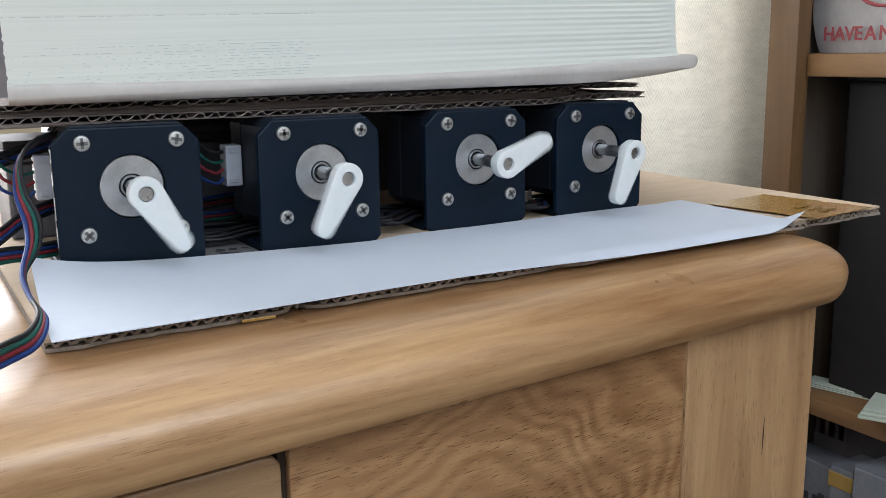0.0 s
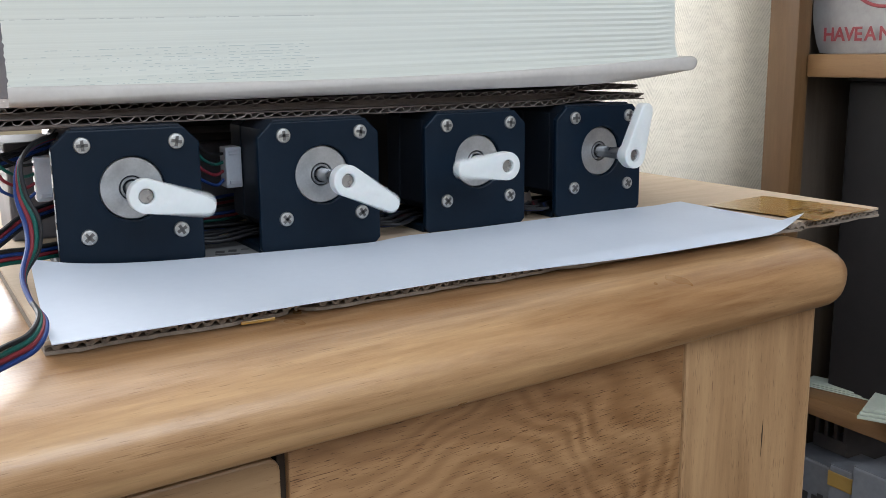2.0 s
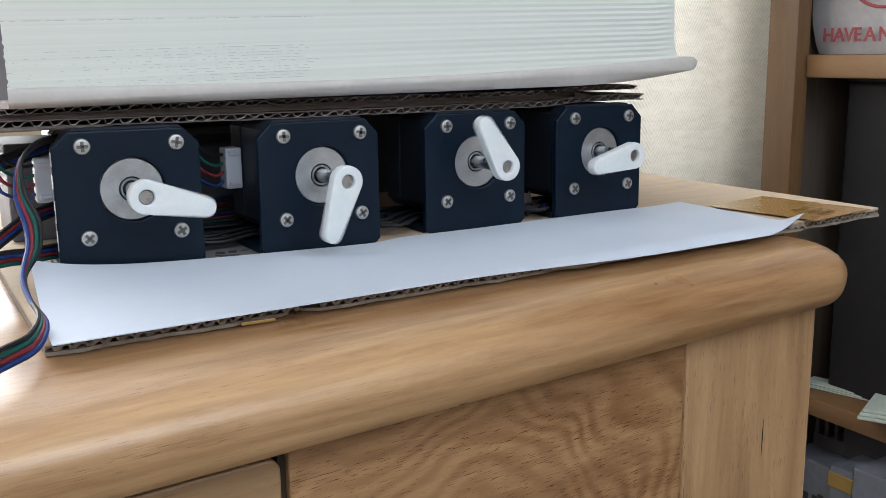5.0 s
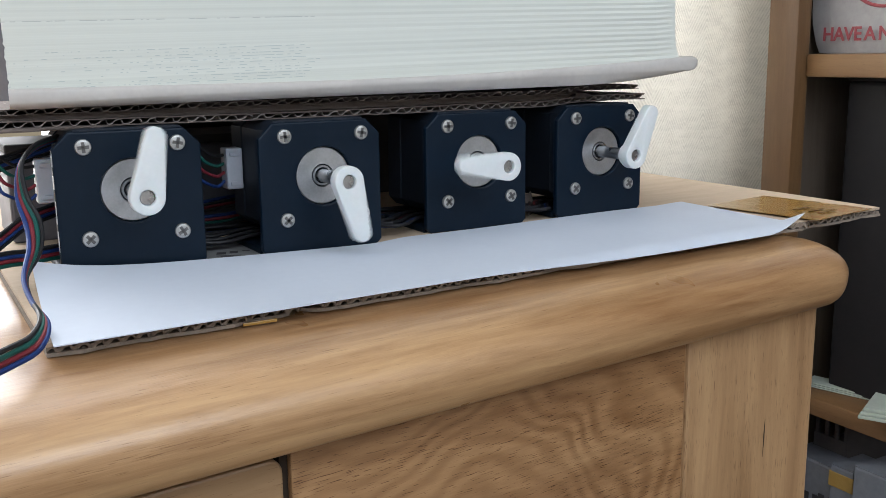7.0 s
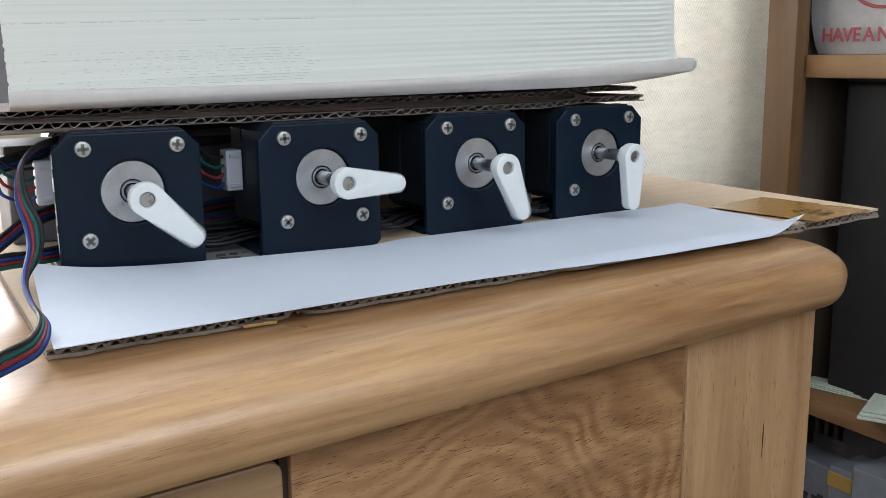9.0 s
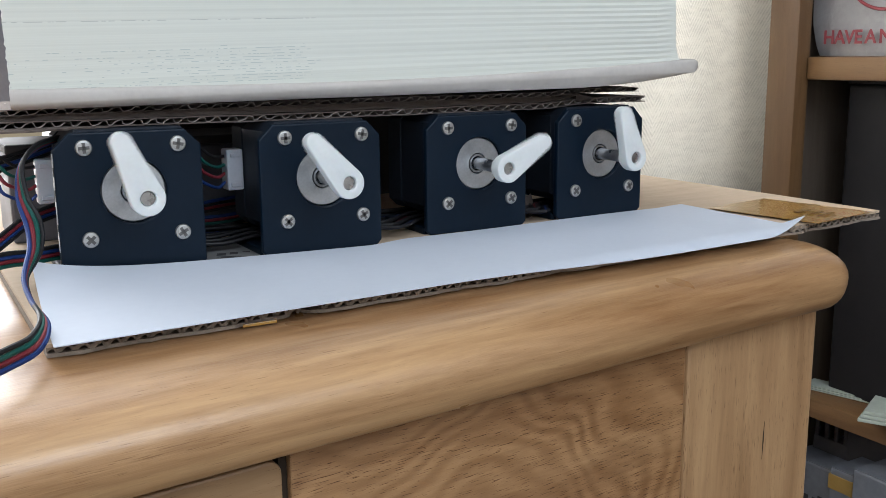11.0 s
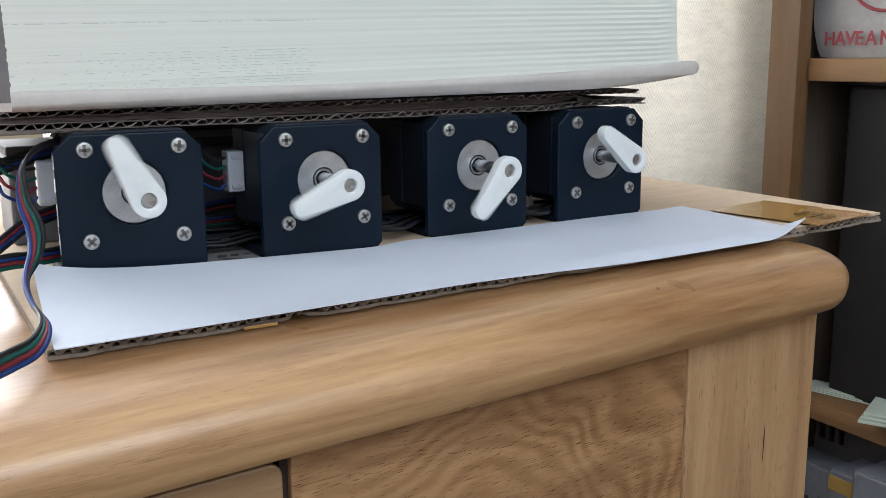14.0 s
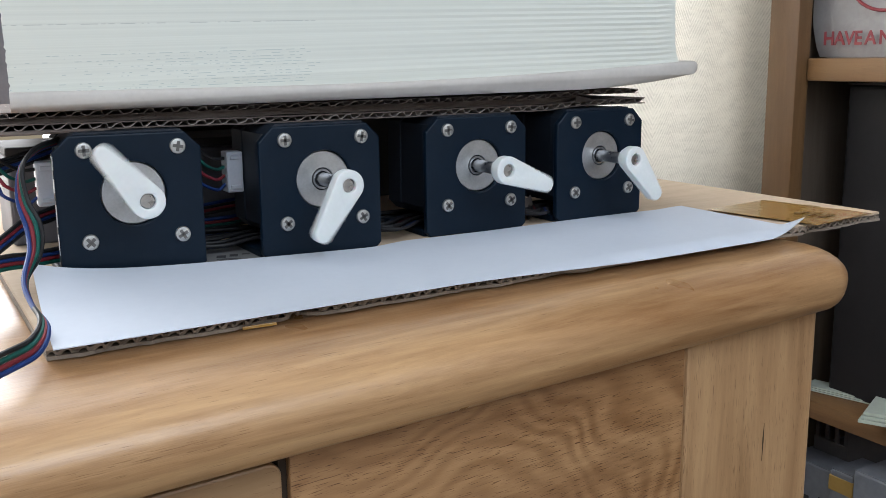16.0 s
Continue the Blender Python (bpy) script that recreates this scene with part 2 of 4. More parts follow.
TAPE = speckled("amber_tape", (0.36, 0.19, 0.035), (0.45, 0.25, 0.05), 60, 0.22, 0.0, 0.2, 0.0004, Coat_Weight=0.5)
LABEL_SHADE_GREY = material("label_shade_grey", (0.17, 0.17, 0.17), 0.8)
PRINT_BROWN = material("print_brown", (0.15, 0.085, 0.02), 0.6)
PRINT_DARK = material("print_dark", (0.03, 0.03, 0.035), 0.8)
COVER = speckled("cream_cover", (0.50, 0.47, 0.44), (0.57, 0.54, 0.505), 50, 0.6, 0.0, 0.12, 0.0003)
PAGES = material("page_edges", (0.77, 0.78, 0.75), 0.85, build=pages_build)
CURTAIN = material("herringbone_cloth", (0.6, 0.57, 0.5), 0.95, build=curtain_build)
WIRE = {k: speckled("wire_" + k, c, tuple(min(x * 1.3, 1) for x in c), 200, 0.5, 0, 0.03, Specular_IOR_Level=0.3) for k, c in
        (("black", (0.012, 0.012, 0.014)), ("green", (0.007, 0.075, 0.062)), ("red", (0.16, 0.018, 0.028)), ("blue", (0.011, 0.035, 0.15)))}
CONNECTOR = speckled("milky_nylon", (0.46, 0.49, 0.55), (0.54, 0.57, 0.63), 100, 0.4, 0, 0.03, Subsurface_Weight=0.1, Subsurface_Scale=0.002)
WALL = speckled("wall_paint", (0.70, 0.68, 0.64), (0.76, 0.74, 0.70), 6, 0.9, 0, 0.1)
CEILING = speckled("ceiling_paint", (0.78, 0.78, 0.76), (0.82, 0.82, 0.80), 6, 0.9, 0, 0.05)
CARPET = speckled("carpet_pile", (0.10, 0.085, 0.07), (0.15, 0.13, 0.11), 120, 0.95, 0, 0.6, 0.003)
WHITE_PVC = speckled("white_window_frame", (0.78, 0.78, 0.78), (0.82, 0.82, 0.82), 12, 0.35, 0, 0.02)
BLACK_PLASTIC = speckled("black_plastic", (0.014, 0.015, 0.016), (0.022, 0.022, 0.024), 40, 0.6, 0, 0.08)
GREY_BOX = speckled("grey_plastic", (0.10, 0.10, 0.115), (0.13, 0.13, 0.145), 60, 0.5, 0, 0.08)
BAG = speckled("white_bag_film", (0.30, 0.29, 0.29), (0.40, 0.385, 0.385), 14, 0.35, 0, 0.3, 0.003)
BAG_RED = material("bag_red_ink", (0.26, 0.03, 0.04), 0.5)
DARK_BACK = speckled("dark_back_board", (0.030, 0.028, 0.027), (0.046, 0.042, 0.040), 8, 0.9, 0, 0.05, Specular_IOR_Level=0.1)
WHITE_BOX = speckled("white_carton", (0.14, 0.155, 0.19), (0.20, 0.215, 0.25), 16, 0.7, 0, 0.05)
YELLOW_BOX = speckled("yellow_carton", (0.32, 0.20, 0.05), (0.38, 0.25, 0.07), 30, 0.6, 0, 0.05)
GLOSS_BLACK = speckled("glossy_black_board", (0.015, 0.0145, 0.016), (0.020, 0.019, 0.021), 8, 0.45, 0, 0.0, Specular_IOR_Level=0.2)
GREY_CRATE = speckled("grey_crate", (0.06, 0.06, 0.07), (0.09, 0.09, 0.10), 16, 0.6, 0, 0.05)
BOOK_PALE = speckled("pale_green_paper", (0.36, 0.41, 0.36), (0.44, 0.49, 0.44), 20, 0.7, 0, 0.05)


# ---- building helpers ----
def place(ob, parent=None, m=None):
    if parent:
        ob.parent = parent
    if m is not None:
        ob.matrix_basis = m
    return ob


def mesh_of(name, bm, mat, smooth=False):
    me = bpy.data.meshes.new(name)
    bmesh.ops.recalc_face_normals(bm, faces=bm.faces)
    if smooth:
        for f in bm.faces:
            f.smooth = True
    bm.to_mesh(me)
    bm.free()
    me.materials.append(mat)
    return me


def part(name, bm, mat, parent=None, label="", smooth=False, m=None):
    """One mesh object out of bm under a thing or part."""
    ob = new(name, mesh_of(name, bm, mat, smooth))
    place(ob, parent, m)
    if label:
        ob["label"] = label
    if smooth:
        ob.data.set_sharp_from_angle(angle=radians(38))
    return ob


def empty(name, m, label, category, group="", kind=""):
    ob = new(name)
    ob.matrix_basis = m
    return tagged(ob, label, category, group, kind)


def box(x0, x1, y0, y1, z0, z1, bevel=0.0, seg=2, bm=None):
    own = bm is None
    bm = bm or bmesh.new()
    made = bmesh.ops.create_cube(bm, size=1.0, matrix=Matrix.LocRotScale(((x0 + x1) / 2, (y0 + y1) / 2, (z0 + z1) / 2), None, (x1 - x0, y1 - y0, z1 - z0)))
    if bevel and own:
        bmesh.ops.bevel(bm, geom=bm.edges[:], offset=bevel, segments=seg, profile=0.5, affect="EDGES")
    return bm


def prism(outline, y0, y1, bevel=0.0, seg=2, hole=0.0, hole_at=(0, 0), hole_n=32):
    """A plate: an outline in x, z pushed from y0 to y1, with a round hole if asked."""
    bm = bmesh.new()
    loops = [list(outline)]
    if hole:
        loops.append([(hole_at[0] + hole * math.cos(-2 * math.pi * i / hole_n), hole_at[1] + hole * math.sin(-2 * math.pi * i / hole_n)) for i in range(hole_n)])
    edges = []
    for lp in loops:
        vs = [bm.verts.new((x, y0, z)) for x, z in lp]
        edges += [bm.edges.new((vs[i], vs[(i + 1) % len(vs)])) for i in range(len(vs))]
    if hole:
        bmesh.ops.triangle_fill(bm, use_beauty=True, use_dissolve=True, edges=edges)
    else:
        bm.faces.new(bm.verts[:])
    faces = bm.faces[:]
    rim = [e for e in bm.edges if e.is_boundary]
    ext = bmesh.ops.extrude_face_region(bm, geom=faces)
    bmesh.ops.translate(bm, vec=(0, y1 - y0, 0), verts=[g for g in ext["geom"] if isinstance(g, bmesh.types.BMVert)])
    bmesh.ops.recalc_face_normals(bm, faces=bm.faces)
    if bevel:
        sharp = [e for e in bm.edges if len(e.link_faces) == 2 and e.calc_face_angle(0) > 1.2 and abs(e.verts[0].co.y - e.verts[1].co.y) < 1e-7]
        bmesh.ops.bevel(bm, geom=sharp, offset=bevel, segments=seg, profile=0.5, affect="EDGES")
    return bm


def lathe(profile, n=40, m=None):
    """A turned form about the y axis: profile of (radius, y)."""
    bm = bmesh.new()
    rings = []
    for r, y in profile:
        if r < 1e-7:
            rings.append([bm.verts.new((0, y, 0))])
        else:
            rings.append([bm.verts.new((r * math.cos(2 * math.pi * i / n), y, r * math.sin(2 * math.pi * i / n))) for i in range(n)])
    for a, b in zip(rings, rings[1:]):
        for i in range(n):
            j = (i + 1) % n
            if len(a) == 1 and len(b) > 1:
                bm.faces.new((a[0], b[i], b[j]))
            elif len(b) == 1 and len(a) > 1:
                bm.faces.new((a[i], a[j], b[0]))
            elif len(a) > 1:
                bm.faces.new((a[i], a[j], b[j], b[i]))
    if m is not None:
        bm.transform(m)
    return bm


def sheet(f, nu, nv, thick):
    """A thin curved sheet with thickness: f(u, v) gives the place, u and v from 0 to 1."""
    bm = bmesh.new()
    top = [[bm.verts.new(f(i / nu, j / nv)) for j in range(nv + 1)] for i in range(nu + 1)]
    low = [[bm.verts.new(Vector(f(i / nu, j / nv)) - Vector((0, 0, thick))) for j in range(nv + 1)] for i in range(nu + 1)]
    for i in range(nu):
        for j in range(nv):
            bm.faces.new((top[i][j], top[i + 1][j], top[i + 1][j + 1], top[i][j + 1]))
            bm.faces.new((low[i][j], low[i][j + 1], low[i + 1][j + 1], low[i + 1][j]))
    for i in range(nu):
        bm.faces.new((top[i][0], low[i][0], low[i + 1][0], top[i + 1][0]))
        bm.faces.new((top[i][nv], top[i + 1][nv], low[i + 1][nv], low[i][nv]))
    for j in range(nv):
        bm.faces.new((top[0][j], top[0][j + 1], low[0][j + 1], low[0][j]))
        bm.faces.new((top[nu][j], low[nu][j], low[nu][j + 1], top[nu][j + 1]))
    return bm


def smooth_path(points, n):
    """Catmull-Rom through the points."""
    pts = [Vector(p) for p in points]
    pts = [2 * pts[0] - pts[1]] + pts + [2 * pts[-1] - pts[-2]]
    out = []
    for k in range(1, len(pts) - 2):
        a, b, c, d = pts[k - 1:k + 3]
        for i in range(n):
            t = i / n
            out.append(0.5 * (2 * b + (c - a) * t + (2 * a - 5 * b + 4 * c - d) * t * t + (3 * b - a - 3 * c + d) * t ** 3))
    return out + [pts[-2]]


def tube(path, r, n=8):
    bm = bmesh.new()
    rings, side = [], None
    for i, p in enumerate(path):
        t = (path[min(i + 1, len(path) - 1)] - path[max(i - 1, 0)]).normalized()
        side = (side or t.orthogonal())
        side = (side - t * side.dot(t)).normalized()
        up = t.cross(side)
        rings.append([bm.verts.new(p + r * (math.cos(2 * math.pi * k / n) * side + math.sin(2 * math.pi * k / n) * up)) for k in range(n)])
    for a, b in zip(rings, rings[1:]):
        for k in range(n):
            bm.faces.new((a[k], a[(k + 1) % n], b[(k + 1) % n], b[k]))
    bm.faces.new(rings[0][::-1]), bm.faces.new(rings[-1])
    return bm


# ---- room ----
def opening_wall(name, m, w, h, holes, label):
    """A wall w x h, 0.12 thick (local x, z; the room lies on the -y side), with rectangular holes through it."""
    xs = sorted({0, w, *[a for o in holes for a in (o[0], o[1])]})
    zs = sorted({0, h, *[a for o in holes for a in (o[2], o[3])]})
    bm = bmesh.new()
    for xa, xb in zip(xs, xs[1:]):
        for za, zb in zip(zs, zs[1:]):
            if not any(o[0] <= (xa + xb) / 2 <= o[1] and o[2] <= (za + zb) / 2 <= o[3] for o in holes):
                box(xa, xb, 0, 0.12, za, zb, bm=bm)
    bmesh.ops.remove_doubles(bm, verts=bm.verts, dist=1e-5)
    ob = part(name, bm, WALL, m=m)
    return tagged(ob, label, "wall", kind="structure")


def window_in(name, m, w, h, label, mid=0.5, bar=None):
    """A white window with two lights, from its lower left corner (local x, z)."""
    win = empty(name, m, label, "window", kind="structure")
    f = 0.055
    for nm, b in (("window_frame", (0, w, 0, f)), ("window_frame", (0, w, h - f, h)), ("window_frame", (0, f, f, h - f)), ("window_frame", (w - f, w, f, h - f)), ("mullion", (w * mid - f / 2, w * mid + f / 2, f, h - f))):
        part(nm, box(b[0], b[1], 0.03, 0.09, b[2], b[3], 0.004), WHITE_PVC, win)
    if bar:
        part("transom", box(f, w * mid - f / 2, 0.032, 0.088, bar[0], bar[1], 0.003), GREY_BOX, win, "dark grey cross bar")
    part("window_sill", box(-0.04, w + 0.04, -0.06, 0.03, -0.03, 0, 0.006), WHITE_PVC, win)
    return win


FLOOR = tagged(part("floor", box(-1.7, 1.2, -1.7, 0.72, -0.05, 0), CARPET), "brown looped carpet on the floor", "floor", kind="structure")
tagged(part("ceiling", box(-1.7, 1.2, -1.7, 0.72, 2.4, 2.46), CEILING), "white painted ceiling", "ceiling", kind="structure")
opening_wall("wall_north", pose(-1.64, 0.58, 0), 2.84, 2.4, [(1.12, 2.42, 0.72, 2.02)], "pale painted wall with a window opening")
opening_wall("wall_west", pose(-1.52, -1.65, 0, 0, 0, 90), 2.35, 2.4, [(0.45, 1.55, 1.0, 2.1)], "pale painted wall with a window opening")
opening_wall("wall_south", pose(1.06, -1.30, 0, 0, 0, 180), 2.58, 2.4, [(0.16, 1.66, 1.25, 2.25)], "pale painted wall with a window opening")
tagged(part("wall_east", box(1.06, 1.18, -1.52, 0.58, 0, 2.4), WALL), "pale painted wall behind the bookcase", "wall", kind="structure")
window_in("window_1", pose(-0.52, 0.58, 0.72), 1.30, 1.30, "white framed window behind the camera, unseen, for fill light with bright daylight", 0.468, (0.1135, 0.209))
# unseen side and rear windows, set in unseen walls to give fill light
window_in("window_2", pose(-1.52, -1.20, 1.0, 0, 0, 90), 1.1, 1.1, "white framed side window, unseen, added for fill light")
window_in("window_3", pose(0.9, -1.30, 1.25, 0, 0, 180), 1.5, 1.0, "white framed window behind the camera, unseen, for fill light")


def curtain():
    def f(u, v):
        x = 0.30 + 0.56 * u
        y = 0.46 + 0.007 * math.sin(u * 15 + 0.9) + 0.003 * math.sin(u * 37 + v * 2)
        return (x, y, 0.03 + 2.1 * v)
    bm = bmesh.new()
    n, k = 90, 8
    for back in (0, 0.002):
        g = [[bm.verts.new(Vector(f(i / n, j / k)) + Vector((0, back, 0))) for j in range(k + 1)] for i in range(n + 1)]
        for i in range(n):
            for j in range(k):
                bm.faces.new((g[i][j], g[i + 1][j], g[i + 1][j + 1], g[i][j + 1]))
    ob = part("curtain", bm, CURTAIN, smooth=True)
    return tagged(ob, "beige herringbone woven curtain hanging in folds", "curtain")


curtain()
pole = empty("curtain_pole", pose(0, 0.50, 2.15), "plain wooden curtain pole above the window", "curtain pole")
part("rod", tube([Vector((-1.1, -0.03, 0)), Vector((0.95, -0.03, 0))], 0.012, 12), OAK_POST, pole, smooth=True)
for bx in (-1.05, 0.9):
    part("bracket", box(bx - 0.01, bx + 0.01, -0.03, 0.08, -0.012, 0.012, 0.002), OAK_POST, pole)

# ---- sideboard ----
CAB = pose(0, 0, 0, 0, 0, 6)
TOP_Z = 0.799


# short dark splits in the stile: place along, foot, head, half width
CRACKS = ((0.228, 0.706, 0.7230, 0.00045),)


def sideboard():
    thing = empty("sideboard", CAB, "light oak sideboard with a thick rounded top", "sideboard")
    u0, u1, v0, v1, z1, th, rp = -0.78, 0.2757, -0.111, 0.40, TOP_Z, 0.0300, 0.022
    # rounded top: a full nose swept round the slab, with softly rounded plan corners
    bm = bmesh.new()
    prof = [(0.056, z1)]
    for i in range(11):
        a = radians(90 * i / 10)
        prof.append((0.046 * (1 - math.sin(a)) ** 1.12, z1 - 0.017 * (1 - math.cos(a))))
    for i in range(1, 8):
        a = radians(90 * i / 7)
        prof.append((0.009 * (1 - math.cos(a)), z1 - th + 0.0125 * (1 - math.sin(a))))
    rings = []
    for inset, z in prof:
        r, ring = max(rp - inset, 0.002), []
        for sx, sy, a0 in ((1, 1, 0), (-1, 1, 90), (-1, -1, 180), (1, -1, 270)):
            cx = (u1 - inset - r) if sx > 0 else (u0 + inset + r)
            cy = (v1 - inset - r) if sy > 0 else (v0 + inset + r)
            ring += [bm.verts.new((cx + r * math.cos(radians(a0 + 90 * k / 8)), cy + r * math.sin(radians(a0 + 90 * k / 8)), z)) for k in range(9)]
        rings.append(ring)
    m = len(rings[0])
    for a, b in zip(rings, rings[1:]):
        for i in range(m):
            bm.faces.new((a[i], a[(i + 1) % m], b[(i + 1) % m], b[i]))
    bm.faces.new(rings[0]), bm.faces.new(rings[-1][::-1])
    part("top", bm, OAK_TOP, thing, "varnished oak top with a rounded edge", smooth=True)
    zt = z1 - th
    part("side_panel", box(0.240, 0.262, -0.0945, 0.38, 0.06, zt, 0.0015), OAK_CASE, thing)
    part("side_panel", box(-0.76, -0.738, -0.0945, 0.38, 0.06, zt, 0.0015), OAK_CASE, thing)
    part("back_panel", box(-0.738, 0.240, 0.36, 0.375, 0.06, zt), OAK_CASE, thing)
    part("bottom_panel", box(-0.738, 0.240, -0.09, 0.36, 0.06, 0.085), OAK_CASE, thing)
    part("stile", box(0.1775, 0.262, -0.0965, -0.0755, 0.06, zt, 0.0016), OAK_STILE, thing)
    part("stile", box(-0.76, -0.69, -0.0965, -0.0755, 0.06, zt, 0.0008), OAK_STILE, thing)
    part("front_panel", box(0.0077, 0.1768, -0.0958, -0.0765, 0.06, zt - 0.0020, 0.0005), OAK_PANEL, thing, "oak panel with a swirling cathedral grain")
    for x, z0, z1, w in CRACKS:
        part("crack", prism([(x - w * 0.2, z0), (x + w, (z0 + z1) / 2), (x + w * 0.8, z1), (x - w * 0.4, (z0 + z1) / 2 + 0.002)], -0.09665, -0.0964), SHADE_AND_CRACK_DARK, thing, "dark split in the grain")
    # dark strips and backing set in the gaps in place of their shade
    part("gap_shade_strip", box(0.0052, 0.0079, -0.0935, -0.0745, 0.085, zt), SHADE_AND_CRACK_DARK, thing)
    part("gap_shade_strip", box(-0.69, 0.0050, -0.0935, -0.0745, zt - 0.0047, zt), SHADE_AND_CRACK_DARK, thing)
    part("gap_shade_strip", box(0.0081, 0.1770, -0.0925, -0.0765, zt - 0.0019, zt), SHADE_AND_CRACK_DARK, thing)
    part("gap_shade_backing", box(-0.69, 0.0077, -0.0745, -0.0545, 0.085, zt), SHADE_AND_CRACK_DARK, thing)
    for x0, x1 in ((-0.34, 0.0054), (-0.688, -0.343)):
        cr, za, zb = 0.0045, zt - 0.160, zt - 0.0043
        rim = [(cx + cr * math.cos(radians(a)), cz + cr * math.sin(radians(a))) for cx, cz, a0 in ((x1 - cr, zb - cr, 0), (x0 + cr, zb - cr, 90), (x0 + cr, za + cr, 180), (x1 - cr, za + cr, 270)) for a in range(a0, a0 + 91, 15)]
        dr = part("drawer_front", prism(rim, -0.0955, -0.0765, 0.0009, 2), OAK_DRAWER, thing, "oak drawer front")
        part("knob", lathe([(0, -0.024), (0.010, -0.023), (0.013, -0.018), (0.011, -0.012), (0.006, -0.008), (0.006, 0)], 24, Matrix.Translation(((x0 + x1) / 2, -0.0955, zt - 0.125))), OAK_STILE, dr, smooth=True)
        part("cupboard_door", box(x0, x1, -0.0955, -0.0765, 0.07, zt - 0.164, 0.0012, 2), OAK_DRAWER, thing)
    for x in (-0.74, 0.2):
        for y in (-0.09, 0.32):
            part("foot", box(x, x + 0.05, y, y + 0.05, 0, 0.06, 0.004), OAK_STILE, thing)
    return thing


sideboard()


# ---- corrugated card ----
def corrugated(name, x0, x1, y0, y1, base, thick, pitch, label, torn=0.0012, lean=0.0, m=None, face=None, notch=0.0, under=None, skin=0.00018, slant=0.0009, edge=None):
    """A sheet of corrugated card; base(x, y): its underside; the front edge runs ragged and leans by lean from x0 to x1."""
    thing = empty(name, m or Matrix(), label, "cardboard")
    front = lambda x: notch * math.exp(-((x - 0.0345) / 0.0022) ** 2) + y0 + lean * (x - x0) + torn * noise.noise((x * 90, y0 * 31, thick * 900)) + 0.6 * torn * noise.noise((x * 400, 3, thick))
    n = int((x1 - x0) / 0.003)
    liner = min(0.00045 * (thick / 0.0028) ** 2.4, 0.0011)
    for nm, dz in (("lower_liner", liner), ("upper_liner", thick)):
        f = lambda u, v, dz=dz: (x0 + (x1 - x0) * u, front(x0 + (x1 - x0) * u + dz * 3) * (1 - v) + y1 * v, base(x0 + (x1 - x0) * u, y0 + (y1 - y0) * v) + dz + 0.0002 * noise.noise((u * 60, v * 3, dz * 900)))
        part(nm, sheet(f, n, 5, liner), face or (CARD_FACE if dz == thick else under or PAD_FACE), thing)
    steps = int((x1 - x0) / pitch * 10)
    bm = bmesh.new()
    amp = (thick - 2 * liner) / 2
    rows = []
    for i in range(steps + 1):
        x = x0 + (x1 - x0) * i / steps
        ph = 2 * math.pi * (x - x0) / pitch + 0.9 * noise.noise((x * 60, 1, thick * 1000))
        s = math.sin(ph)
        h = liner + amp * (1 + 0.985 * math.copysign(abs(s) ** 0.75, s))
        crush = 1 - 0.45 * max(0, noise.noise((x * 45, 11, thick * 300)) + 0.1)
        h = liner + amp + (h - liner - amp) * crush
        xs = x + slant * s + 0.0013 * noise.noise((x * 120, 7, thick * 500)) * (1 - s * s)
        row = []
        for y in (front(x) + 0.0006, y1 - 0.001):
            zb = base(x, y)
            row += [bm.verts.new((xs, y, zb + h + skin)), bm.verts.new((xs, y, zb + h - skin))]
        rows.append(row)
    for a, b in zip(rows, rows[1:]):
        bm.faces.new((a[0], b[0], b[2], a[2])), bm.faces.new((a[1], a[3], b[3], b[1])), bm.faces.new((a[0], a[1], b[1], b[0])), bm.faces.new((a[2], b[2], b[3], a[3]))
    part("flute", bm, edge or CARD_EDGE, thing, "torn wavy inner layer", smooth=True)
    return thing


CARD_T = 0.004
CARD_Z = TOP_Z + CARD_T
rise = lambda x, y: TOP_Z + 0.00012 + max(0, x - 0.25) ** 2 * 0.12
corrugated("base_card", -0.0415, 0.323, -0.0775, 0.18, rise, CARD_T, 0.0041, "large brown corrugated cardboard sheet under the motors", 0.0018, 0.055, None, None, 0.006, CARD_LINER_SHADED, 0.00070, 0.0003)


def ease(x, a, b):
    q = min(max((x - a) / (b - a), 0), 1)
    return q * q * (3 - 2 * q)


# two thin corrugated pads with crushed plies between them; the plies are torn off short of the far end
low = lambda x, y: 0.8523 + 0.0016 * ease(x, 0.18, 0.205) + 0.0008 * max(0, 1 - (x + 0.0425) / 0.09) + 0.0003 * noise.noise((x * 40, 1, 5))
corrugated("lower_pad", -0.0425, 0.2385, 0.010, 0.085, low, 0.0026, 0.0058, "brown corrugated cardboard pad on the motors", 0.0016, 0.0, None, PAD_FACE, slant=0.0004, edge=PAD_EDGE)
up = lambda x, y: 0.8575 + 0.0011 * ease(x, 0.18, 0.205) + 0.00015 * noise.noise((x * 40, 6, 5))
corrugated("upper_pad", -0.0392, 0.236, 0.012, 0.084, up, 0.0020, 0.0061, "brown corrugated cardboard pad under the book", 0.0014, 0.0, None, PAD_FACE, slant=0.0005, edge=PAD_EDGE)


